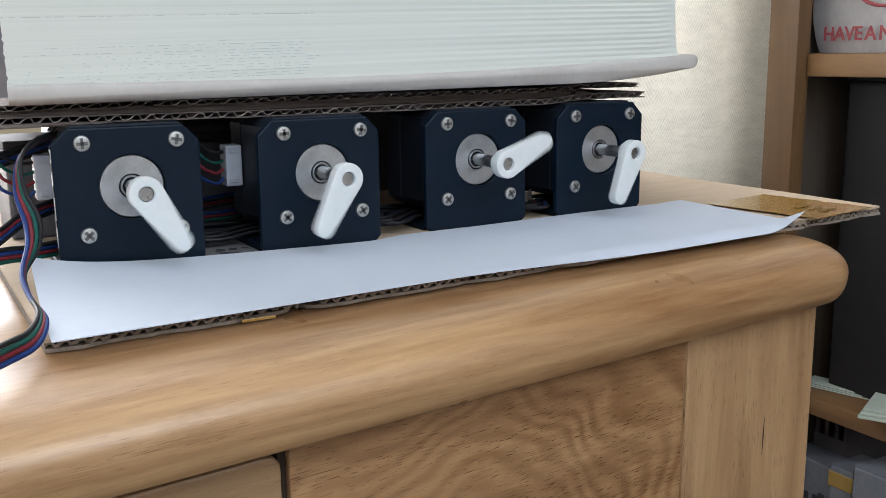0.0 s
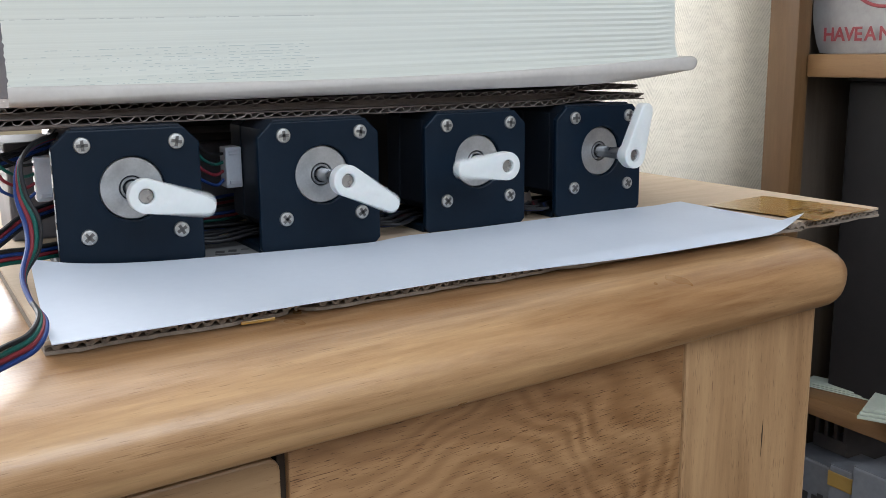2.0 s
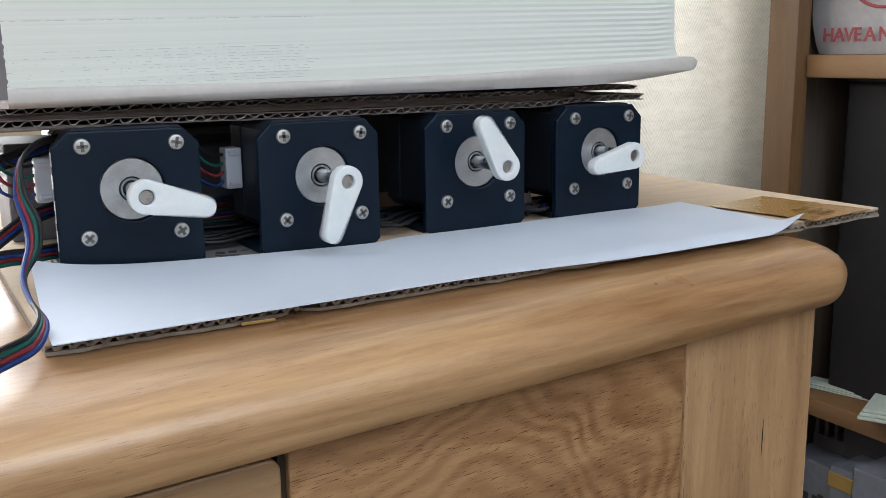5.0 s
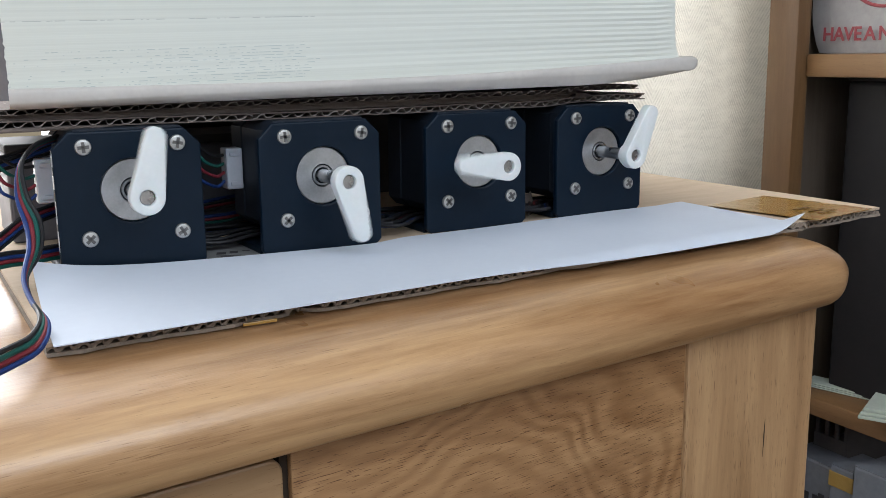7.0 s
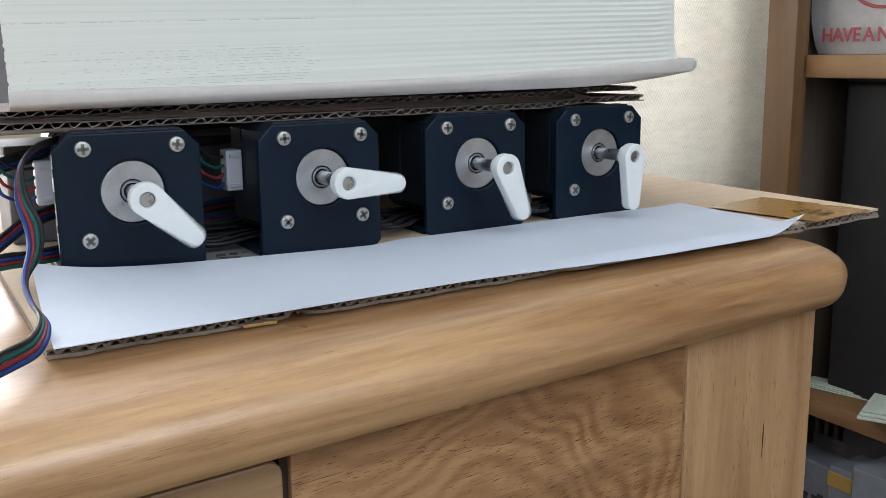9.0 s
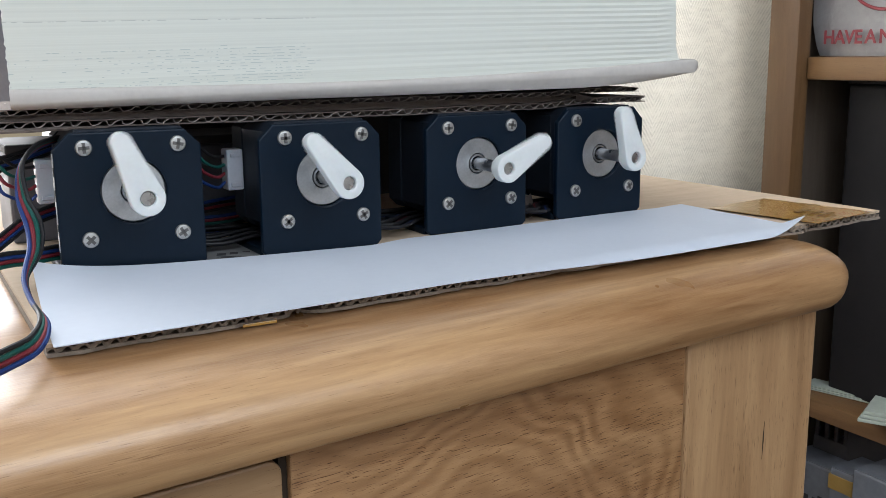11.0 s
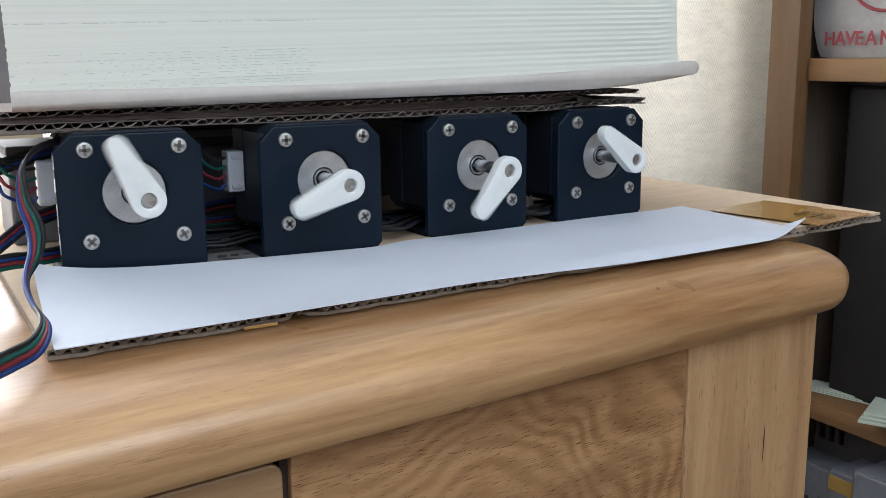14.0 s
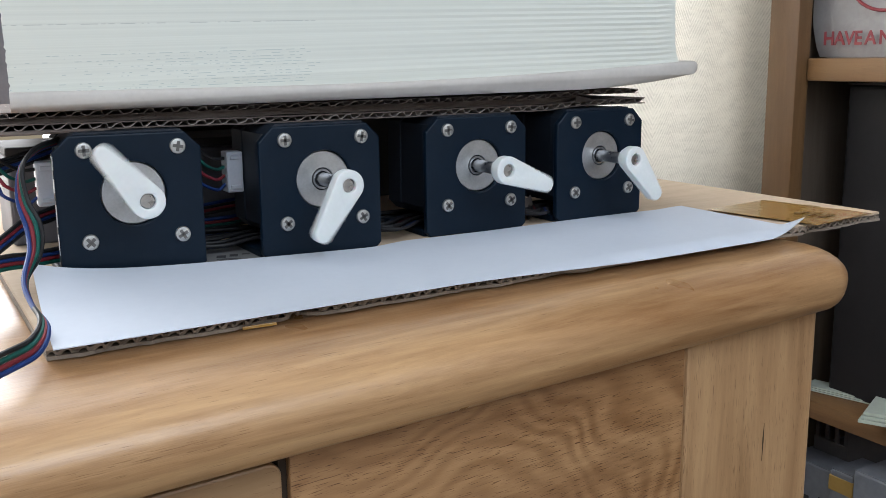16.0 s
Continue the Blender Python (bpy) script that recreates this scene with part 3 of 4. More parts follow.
def crushed_plies():
    thing = empty("crushed_plies", Matrix(), "crushed brown card layers between two pads, toned dark for shade", "cardboard")
    for k, (za, zb) in enumerate(((0.0, 0.36), (0.40, 0.68), (0.72, 0.98))):
        def f(u, v, za=za, zb=zb, k=k):
            x = -0.041 + (0.2425 - 0.001 * k) * u
            y = 0.0142 + 0.0004 * k + 0.0011 * noise.noise((x * 70, k * 5, 1)) + 0.0005 * noise.noise((x * 330, k * 5, 1))
            y += 0.004 * ease(u, 0.985, 1.0) * (1 - k)
            a, b = low(x, 0) + 0.0027, up(x, 0) - 0.0001
            return (x, y * (1 - v) + 0.084 * v, a + (b - a) * zb + 0.00018 * noise.noise((x * 90, k, 3)) * (1 - v))
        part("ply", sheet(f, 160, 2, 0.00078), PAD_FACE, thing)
    # a torn tongue that bends up at the far end
    def g(u, v):
        x = 0.1975 + 0.0075 * u
        return (x, 0.0095 - 0.001 * u, 0.8556 + 0.0028 * v * (1 - 0.75 * u) + 0.0008 * u + 0.0003 * noise.noise((u * 9, v * 9, 2)))
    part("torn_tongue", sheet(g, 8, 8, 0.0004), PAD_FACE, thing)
    return thing


crushed_plies()


def torn_flap():
    """The pad's lower liner hangs down, frayed, at its near end."""
    def f(u, v):
        x = -0.0425 + 0.040 * u
        drop = 0.0013 * (1 - u) ** 0.6 * (1 + 0.35 * noise.noise((x * 120, 4, 4)))
        return (x, 0.0088 - 0.0012 * math.sin(v * 2.2) + 0.0004 * noise.noise((x * 200, v * 4, 1)), low(x, 0) + 0.0004 - drop * v)
    return tagged(part("card_flap", sheet(f, 60, 6, 0.0003), PAD_FACE, smooth=True), "frayed brown liner flap hanging from the pad", "cardboard")


torn_flap()


def paper_sheet():
    def f(u, v):
        # u along the row, v from the front edge to the motors, where the left end curls up
        x = -0.0405 + 0.2985 * u + (0.0055 * max(0, 1 - u * 2.5) + 0.0015 * u) * v
        end = -0.0048 + 0.0062 * ease(u, 0.42, 0.50) + 0.0038 * ease(u, 0.925, 1.0)
        front = -0.0835 + 0.016 * u
        y = front + v * (end - front)
        z = CARD_Z + 0.0008 + max(0, (v - 0.35) / 0.65) ** 2 * (0.0062 * math.exp(-u * 14) + 0.0014 * math.exp(-u * 5)) + 0.0005 * math.sin(u * 9) * v
        z -= 0.0024 * ease(u, 0.40, 0.75) * (1 - ease(u, 0.93, 0.99)) * max(0, 1 - v * 11) ** 1.5
        tip = max(0, (u - 0.955) / 0.045) ** 2 * max(0, 1 - v * 7)
        return (x + 0.003 * tip, y + 0.001 * tip, z + 0.0044 * tip)
    ob = part("paper_sheet", sheet(f, 120, 30, 0.0003), PAPER, smooth=True)
    return tagged(ob, "blank white paper strip lying on the cardboard", "paper")


paper_sheet()


# ---- stepper motors ----
ZC = 0.0283
ARM_Y = -0.0222


def stepper():
    thing = empty("stepper_motor", Matrix(), "black stepper motor on an angle bracket with a white arm", "motor", "four motors in a row")
    w, t, c = 0.0245, 0.0205, 0.0055
    out = [(-w, -ZC + 0.002), (-w + 0.002, -ZC), (w - 0.002, -ZC), (w, -ZC + 0.002), (w, t - c), (w - c, t), (-w + c, t), (-w, t - c)]
    bm = prism([(x - 0.0009, z) for x, z in out], 0, 0.003, 0.0006, 2, 0.0111)
    bm.transform(Matrix.Translation((0, 0, ZC)))
    part("face_plate", bm, BLACK_STEEL, thing, "black coated steel plate with cut corners")
    part("foot_plate", box(-w - 0.0008, w - 0.001, 0.0032, 0.040, 0, 0.003, 0.0006), BLACK_STEEL, thing)
    # the motor proper: two end bells and the stack between
    q, k = 0.02115, 0.0035
    sq = [(-q, -q + k), (-q + k, -q), (q - k, -q), (q, -q + k), (q, q - k), (q - k, q), (-q + k, q), (-q, q - k)]
    for nm, ya, yb, s in (("front_bell", 0.0032, 0.011, 1.0), ("stator_body", 0.011, 0.031, 0.985), ("rear_bell", 0.031, 0.043, 1.0)):
        bm = prism([(x * s, z * s) for x, z in sq], ya, yb, 0.0004, 1)
        bm.transform(Matrix.Translation((0, 0, ZC)))
        part(nm, bm, BLACK_BODY, thing)
    at = Matrix.Translation((0, 0, ZC))
    part("pilot_ring", lathe([(0.0043, 0.0032), (0.0043, 0.0018), (0.0045, 0.0016), (0.0105, 0.0016), (0.0109, 0.002), (0.0109, 0.0034)], 56, at), BARE_STEEL, thing, "dull turned steel ring", True)
    part("bearing", lathe([(0.0030, 0.0034), (0.0030, 0.0019), (0.0031, 0.0017), (0.0038, 0.0017), (0.0039, 0.0019), (0.0039, 0.0034)], 40, at), MID_STEEL, thing, "steel bearing ring", True)
    part("seal", lathe([(0.0025, 0.0034), (0.0025, 0.0027), (0.0044, 0.0027), (0.0044, 0.0034)], 40, at), BLACK_BODY, thing)
    part("shaft", lathe([(0.0025, 0.006), (0.0025, ARM_Y + 0.0014), (0.0022, ARM_Y + 0.0010), (0, ARM_Y + 0.0010)], 28, at), SHAFT_STEEL, thing, "ground steel shaft", True)
    for sx in (-1, 1):
        for sz in (-1, 1):
            m = Matrix.Translation((sx * 0.0155, 0, ZC + sz * 0.0155)) @ Matrix.Rotation(0.5 + sx * 0.9 + sz * 0.35, 4, "Y")
            sc = part("screw", lathe([(0.00275, 0.0), (0.00275, -0.0006), (0.0025, -0.0010), (0.0016, -0.0012), (0, -0.0013)], 28, m), SCREW_STEEL, thing, "zinc cross-head screw", True)
            bm = bmesh.new()
            for a in (0, 1):
                lx, lz = (0.0018, 0.00055) if a else (0.00055, 0.0018)
                box(-lx, lx, -0.00134, -0.0010, -lz, lz, bm=bm)
            bm.transform(m)
            part("cross_slot", bm, SLOT_DARK, sc)
    con = part("connector", box(-0.0278, -0.0213, 0.030, 0.0375, ZC - 0.0065, ZC + 0.0095, 0.0006), CONNECTOR, thing, "milky white plug")
    for dz in (-0.0050, 0.0065):
        part("latch", box(-0.0265, -0.0225, 0.0293, 0.0303, ZC + dz, ZC + dz + 0.0015, 0.0002), CONNECTOR, con)
    # the arm turns about the shaft; it points along x at rest
    r0, r1, ln = 0.0057, 0.0033, 0.0198
    da = math.acos((r0 - r1) / ln)
    pts = [(ln + r1 * math.cos(a), r1 * math.sin(a)) for a in [da * (1 - 2 * i / 14) for i in range(15)]][::-1]
    pts += [(r0 * math.cos(a), r0 * math.sin(a)) for a in [da + (2 * math.pi - 2 * da) * i / 26 for i in range(27)]]
    arm = part("arm", prism(pts, -0.0004, 0.0044, 0.0005, 3, 0.00255, (0, 0), 24), NYLON, thing, "white nylon lever arm", True)
    part("hub", lathe([(0.00257, 0.0044), (0.0046, 0.0044), (0.0046, 0.0062), (0.0042, 0.0066), (0.00257, 0.0066)], 32), NYLON, arm, smooth=True)
    arm.matrix_basis = pose(0, ARM_Y, ZC)
    return thing


MOTOR_PLACES = [(0.0, -0.0022, 0.8031, -1.6), (0.0700, -0.0028, 0.8030, 0.5), (0.1424, 0.0027, 0.8030, -0.1), (0.2074, 0.0023, 0.8034, 1.2)]
motors = [stepper()]
motors[0].matrix_basis = pose(*MOTOR_PLACES[0][:3], 0, 0, MOTOR_PLACES[0][3])
for x, y, z, a in MOTOR_PLACES[1:]:
    motors.append(copy_thing(motors[0], pose(x, y, z, 0, 0, a)))
for k, (za, zb) in enumerate(((-0.019, -0.012), (-0.0095, -0.002), (0.002, 0.0065), (0.0095, 0.0140))):
    part("worn_edge", box(-0.02550, -0.02530, -0.00008, 0.0012 + 0.0004 * k, ZC + za, ZC + zb), BARE_STEEL, motors[0], "bare metal at the worn plate edge")
for m in motors[2:]:
    # these two are turned so that their plugs lie out of sight, at the back
    for c in [o for o in m.children if o.name.split(".")[0] == "connector"]:
        c.matrix_basis = Matrix.Translation((0.0245, 0.0145, 0))


# ---- book ----
def book():
    thing = empty("book", pose(-0.0366, 0.0041, 0.85916, 0, -1.32, -2.5), "very thick hardback book lying flat, cream cover", "book")
    L, D, H, ct = 0.2900, 0.20, 0.078, 0.0055
    # lower board: soft with age, sagging between its ends, its underside drawn in from the front edge
    top = lambda x: 0.8664 + 0.165 * max(0, x - 0.045) ** 2
    crease = lambda x: 0.8614 + 0.0205 * (x + 0.03)
    under = lambda x: 0.8596 + 0.009 * (x + 0.02) + 1.1 * max(0, x - 0.185) ** 2
    inv = thing.matrix_basis.inverted()
    bm = bmesh.new()
    rings = []
    x0, x1, n = -0.0358, 0.2545, 70
    stations = [x0, x0 + 0.0012] + [x0 + 0.003 + (x1 - x0 - 0.008) * i / n for i in range(n + 1)] + [x1 - 0.005 * (1 - math.sin(radians(a))) for a in (15, 30, 45, 60, 75, 88)]
    for x in stations:
        e = max(0.0, 1 - (x1 - x) / 0.005)
        k = math.sqrt(max(1 - e * e, 0.0))
        t, c, b = top(x), crease(x), under(x)
        c = min(c, t - 0.0025)
        mid = t * 0.6 + b * 0.4
        yf = 0.0041 - 0.0437 * (x + 0.0366) + 0.0002 * noise.noise((x * 30, 2, 2))
        sec = [(0.006, t), (0.0012, t - 0.0001), (0.0004, t - 0.0006), (0, t - 0.0015), (0, c + 0.0005), (0.0003, c - 0.0001), (0.0014, (c + b) / 2), (0.0030, b + 0.0002), (0.0042, b), (D, b), (D, t)]
        rings.append([bm.verts.new(inv @ Vector((x + 0.1287 * dy, yf + dy + (1 - k) * 0.002 * (dy < 0.005), mid + (z - mid) * k))) for dy, z in sec])
    for ra, rb in zip(rings, rings[1:]):
        for i in range(len(ra)):
            bm.faces.new((ra[i], ra[(i + 1) % len(ra)], rb[(i + 1) % len(ra)], rb[i]))
    bm.faces.new(rings[0]), bm.faces.new(rings[-1][::-1])
    lower = part("front_cover", bm, COVER, thing, smooth=True)
    part("back_cover", box(0, L, 0, D, H - ct, H, 0.0024, 4), COVER, thing, smooth=True)
    part("spine", box(0, L, D - 0.002, D + 0.004, 0.0, H, 0.002, 3), COVER, thing, smooth=True)
    # one block of gathered leaves whose fore edge lies a little uneven
    bm = bmesh.new()
    rows, z, k = [], ct - 0.0030, 0
    while z < H - ct + 1e-6:
        off = 0.0032 + 0.00008 * noise.noise((k * 1.7, 5, 0)) 
        xl = 0.0012 + 0.0006 * noise.noise((k * 0.9, 9, 0))
        xr = L - 0.0108 + 0.0048 * math.exp(-max(0, z - ct) / 0.0035) + 0.0005 * noise.noise((k * 1.9, 4, 1))
        row = [bm.verts.new((xl, D - 0.003, z)), bm.verts.new((xl, off, z))]
        for q in range(1, 25):
            u = q / 25
            row.append(bm.verts.new((xl + (xr - xl) * u, off + 0.0003 * noise.noise((u * 5, z * 160, 3)) * (0.2 + u) + (0.00016 if k % 2 else -0.00016) * u ** 3, z)))
        row += [bm.verts.new((xr, off + 0.0003, z)), bm.verts.new((xr, D - 0.003, z))]
        rows.append(row)
        z += 0.00112
        k += 1
    for a, b in zip(rows, rows[1:]):
        for q in range(len(a)):
            bm.faces.new((a[q], a[(q + 1) % len(a)], b[(q + 1) % len(a)], b[q]))
    bm.faces.new(rows[0]), bm.faces.new(rows[-1])
    part("page_block", bm, PAGES, thing, "pale grey page edges with broken ink strokes")
    # years of lying have let the book slump out of square
    skew = Matrix(((1, 0.085, 0, 0), (0, 1, 0, 0), (0, 0, 1, 0), (0, 0, 0, 1)))
    for ob in thing.children:
        if ob is not lower:
            ob.data.transform(skew)
    return thing


book()


# ---- bookcase ----
def bookcase():
    thing = empty("bookcase", Matrix(), "open oak bookcase against the wall", "bookcase")
    xf, xb, ya, yb = 0.70, 0.98, -0.62, 0.3505
    part("stile", box(xf, xf + 0.019, 0.3145, yb, 0, 1.9, 0.002), OAK_POST, thing, smooth=True)
    part("stile", box(xf, xf + 0.019, ya, ya + 0.036, 0, 1.9, 0.002), OAK_POST, thing, smooth=True)
    part("side_panel", box(xf + 0.019, xb, 0.332, 0.350, 0, 1.9), OAK_INNER_SHADED, thing, "inner side toned dark for shade")
    part("side_panel", box(xf + 0.019, xb, ya + 0.004, ya + 0.024, 0, 1.9), OAK_POST, thing)
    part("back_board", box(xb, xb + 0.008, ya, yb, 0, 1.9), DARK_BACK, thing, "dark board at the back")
    for z0, z1 in ((0.8487, 0.8707), (LOW_Z - 0.019, LOW_Z), (0.06, 0.082), (1.25, 1.272), (1.878, 1.9)):
        part("shelf", box(xf + 0.014, xb, ya + 0.038, 0.3140, z0, z1, 0.002), OAK_SHELF, thing, smooth=True)
    return thing


LOW_Z = 0.5295
bookcase()


# ---- cables ----
def ribbon(name, points, laterals, order, label, pitch=0.00145, r=0.00074, n=8):
    """A flat four-wire cable along points; laterals point across it, from the first wire to the last."""
    thing = empty(name, Matrix(), label, "cable", "motor cables")
    mid, lat = smooth_path(points, n), smooth_path(laterals, n)
    lat = [v.normalized() for v in lat]
    for k, colour in enumerate(order):
        off = (k - (len(order) - 1) / 2) * pitch
        part("wire", tube([p + off * v for p, v in zip(mid, lat)], r, 8), WIRE[colour], thing, colour + " insulated wire", True)
    return thing


FOUR = ("blue", "red", "green", "black")
ribbon("ribbon_cable",
       [(-0.0198, 0.022, 0.8486), (-0.0288, 0.008, 0.8472), (-0.0351, -0.004, 0.8427), (-0.0361, -0.008, 0.8332), (-0.0343, -0.014, 0.8247), (-0.0358, -0.024, 0.8184),
        (-0.041, -0.04, 0.8133), (-0.0415, -0.054, 0.8097), (-0.0405, -0.070, 0.8074), (-0.0444, -0.082, 0.8052), (-0.051, -0.092, 0.8053), (-0.0617, -0.104, 0.8058), (-0.085, -0.115, 0.8045)],
       [(0, -0.9, 0.4), (-0.1, -0.9, 0.35), (0, -1, 0.05), (0.6, -0.8, -0.1), (1, 0, 0.02), (0.8, 0.5, -0.3), (0.3, 0.95, -0.1), (0, 1, 0.1), (-0.3, 0.9, 0.3), (-0.3, 0.6, 0.7), (-0.25, 0.33, 0.9), (-0.19, 0.29, 0.94), (-0.1, 0.5, 0.8)],
       FOUR, "flat cable of blue, red, green and black wires")
ribbon("ribbon_cable", [(-0.0226, 0.012, 0.8105), (-0.0346, 0.004, 0.8110), (-0.0439, -0.004, 0.8122), (-0.0642, -0.012, 0.8105)], [(0.1, 0.2, -1)] * 4, ("black", "blue", "red", "green"), "flat four-wire cable lying low beside a motor")
ribbon("ribbon_cable", [(-0.0203, 0.026, 0.8235), (-0.0324, 0.014, 0.8218), (-0.0409, 0.004, 0.8184), (-0.056, -0.010, 0.8105)], [(0.1, 0.3, -1)] * 4, ("black", "red", "blue", "black"), "dark flat cable leaving a motor")
ribbon("ribbon_cable", [(-0.0159, 0.036, 0.846), (-0.0261, 0.034, 0.843), (-0.0361, 0.03, 0.8404), (-0.0574, 0.024, 0.8358)], [(0.1, 0.3, -1)] * 4, ("black", "black", "blue", "black"), "dark flat cable behind a motor", 0.0015)
ribbon("ribbon_cable", [(0.0797, 0.066, 0.8170), (0.0655, 0.067, 0.8150), (0.0499, 0.068, 0.8135), (0.0228, 0.069, 0.8100)], [(0, 0.3, -1)] * 4, ("blue", "black", "red", "black"), "dark flat cable running behind the motors")
ribbon("ribbon_cable", [(0.0797, 0.060, 0.8120), (0.0652, 0.061, 0.8098), (0.0505, 0.062, 0.8075), (0.0223, 0.063, 0.8072)], [(0, 0.3, -1)] * 4, FOUR, "flat cable running behind the motors")
# flat cables lying across the foot plates, sagging between the motors
# added cables: their black covers bright card where the gaps lie in shade
for y, order in ((0.0175, ("black", "blue", "black", "black")), (0.0245, ("black", "black", "red", "black")), (0.0320, ("black", "blue", "black", "black"))):
    pts = []
    for x, _, _, _ in MOTOR_PLACES:
        near = 0.0115 if x > 0.05 else 0.0
        pts += [(x - 0.018, y + 0.001, 0.8078), (x + 0.016, y, 0.8078), (x + 0.0345, y - 0.001 - near, 0.8062 + near * 0.12)]
    ribbon("ribbon_cable", pts[:-1], [(0, 1, -0.25)] * (len(pts) - 1), order, "dark flat cable added under the motors to darken the gaps", 0.00145, 0.00074, 4)
# more black cables on the card behind the motors, added to darken the gaps
for y, z, order in ((0.0475, 0.8045, ("black", "black", "blue", "black")), (0.0535, 0.8047, ("black", "red", "black", "black")), (0.0500, 0.8066, ("black", "black", "black", "black"))):
    pts = [(0.015 + 0.035 * k, y + 0.002 * math.sin(k * 2.1 + y * 900), z) for k in range(6)]
    ribbon("ribbon_cable", pts, [(0, 1, -0.1)] * 6, order, "dark flat cable added behind the motors to darken the gaps", 0.00145, 0.00074, 4)
for m, bend in zip(motors[:2], (1, 0.9)):
    base = m.matrix_basis
    lead = empty("plug_lead", Matrix(), "four thin coloured wires leaving a white plug", "cable", "plug leads")
    for k, colour in enumerate(("black", "green", "red", "blue")):
        z = ZC + 0.0068 - 0.0034 * k
        pts = [base @ Vector(p) for p in ((-0.0278, 0.0335, z), (-0.0315, 0.032, z - 0.0006 * k), (-0.036 - 0.001 * k, 0.027, z + 0.002 * bend), (-0.041, 0.024 + 0.002 * k, z + 0.006 * bend), (-0.047, 0.030, z + 0.008 * bend))]
        part("wire", tube(smooth_path(pts, 6), 0.00062, 8), WIRE[colour], lead, colour + " insulated wire", True)

# ---- things behind and on the card ----
def closed_case(name, x0, x1, y0, y1, z0, z1, mat, label):
    thing = empty(name, Matrix(), label, "box")
    part("case", box(x0, x1, y0, y1, z0, z1 - 0.004, 0.0012), mat, thing)
    part("lid", box(x0 - 0.0004, x1 + 0.0004, y0 - 0.0004, y1 + 0.0004, z1 - 0.0038, z1, 0.0008), BLACK_PLASTIC, thing, "black lid rim")
    return thing


closed_case("backing_case", -0.0315, 0.10, 0.076, 0.118, CARD_Z + 0.0002, 0.8428, GREY_BOX, "dark grey plastic case behind the motors")
# the black one is added to stop light showing through the motor gaps
closed_case("backing_case", 0.004, 0.246, 0.122, 0.172, CARD_Z + 0.0002, 0.8524, BLACK_PLASTIC, "black plastic case added behind the motors to block bright background")


def tape_strip(name, cx, cy, z, lx, ly, turn, label):
    def f(u, v):
        x, y = (u - 0.5) * lx, (v - 0.5) * ly
        return (x + 0.0006 * noise.noise((v * 30, 2, u)), y, 0.00025 * noise.noise((u * 14, v * 9, 4)))
    ob = part(name, sheet(f, 24, 10, 0.00012), TAPE, smooth=True, m=pose(cx, cy, z, 0, 0, turn))
    return tagged(ob, label, "tape")


tape_strip("packing_tape", 0.288, -0.035, CARD_Z + 0.0011, 0.046, 0.056, 9, "glossy amber packing tape stuck on the cardboard")
printed = empty("print_mark", pose(0.288, -0.038, CARD_Z + 0.0016, 0, 0, 9), "rows of worn dark print on the tape", "print")
for k in range(9):
    part("bar", box(-0.004 + 0.004 * (k % 3) - 0.0015, -0.004 + 0.004 * (k % 3) + 0.0012, -0.018 + 0.006 * (k // 3) , -0.0145 + 0.006 * (k // 3) - 0.001 * (k % 2), 0, 0.00012), PRINT_BROWN, printed)
tagged(part("packing_tape", box(0.0118, 0.0222, -0.0766, -0.0760, TOP_Z + 0.0002, TOP_Z + 0.0012, 0.0002), TAPE), "sliver of amber tape on the cardboard edge", "tape")
mark = empty("print_mark", pose(0.0385, 0.0085, CARD_Z + 0.0004, 0, 0, -20), "dark print on a label toned grey for shade on the cardboard", "print")
# whitish label, enlarged and greyed so its colour carries the gap's shade
part("label_patch", box(-0.0135, 0.0125, -0.0125, 0.022, 0, 0.0001), LABEL_SHADE_GREY, mark)
for k, (x, y, w, h) in enumerate(((-0.006, -0.001, 0.0034, 0.0042), (-0.0015, 0.0005, 0.003, 0.0040), (0.003, 0.0025, 0.0028, 0.0012), (-0.003, -0.0055, 0.009, 0.0008), (-0.001, -0.0072, 0.010, 0.0007))):
    part("bar", box(x - w / 2, x + w / 2, y - h / 2, y + h / 2, 0.0001, 0.0002), PRINT_DARK, mark)


def card_scrap():
    def f(u, v):
        return (0.1765 + 0.010 * u, 0.016 + 0.008 * u + 0.004 * v, CARD_Z + 0.0006 + (0.0108 - 0.0025 * u) * v + 0.0012 * math.sin(u * 4 + v * 3) * v)
    ob = part("card_scrap", sheet(f, 10, 8, 0.0005), PAD_FACE, smooth=True)
    return tagged(ob, "small folded scrap of grey-brown card between motors", "scrap")


card_scrap()

# ---- window side ----
parcel = empty("paper_stack", pose(0, 0, TOP_Z + 0.0002), "stack of white paper on the sideboard", "paper stack")
for k in range(2):
    part("paper", box(-0.014 + 0.001 * (k % 3), 0.16 - 0.0012 * (k % 2), 0.24, 0.35, 0.0058 * k, 0.0058 * k + 0.0056, 0.0006), PAPER, parcel)


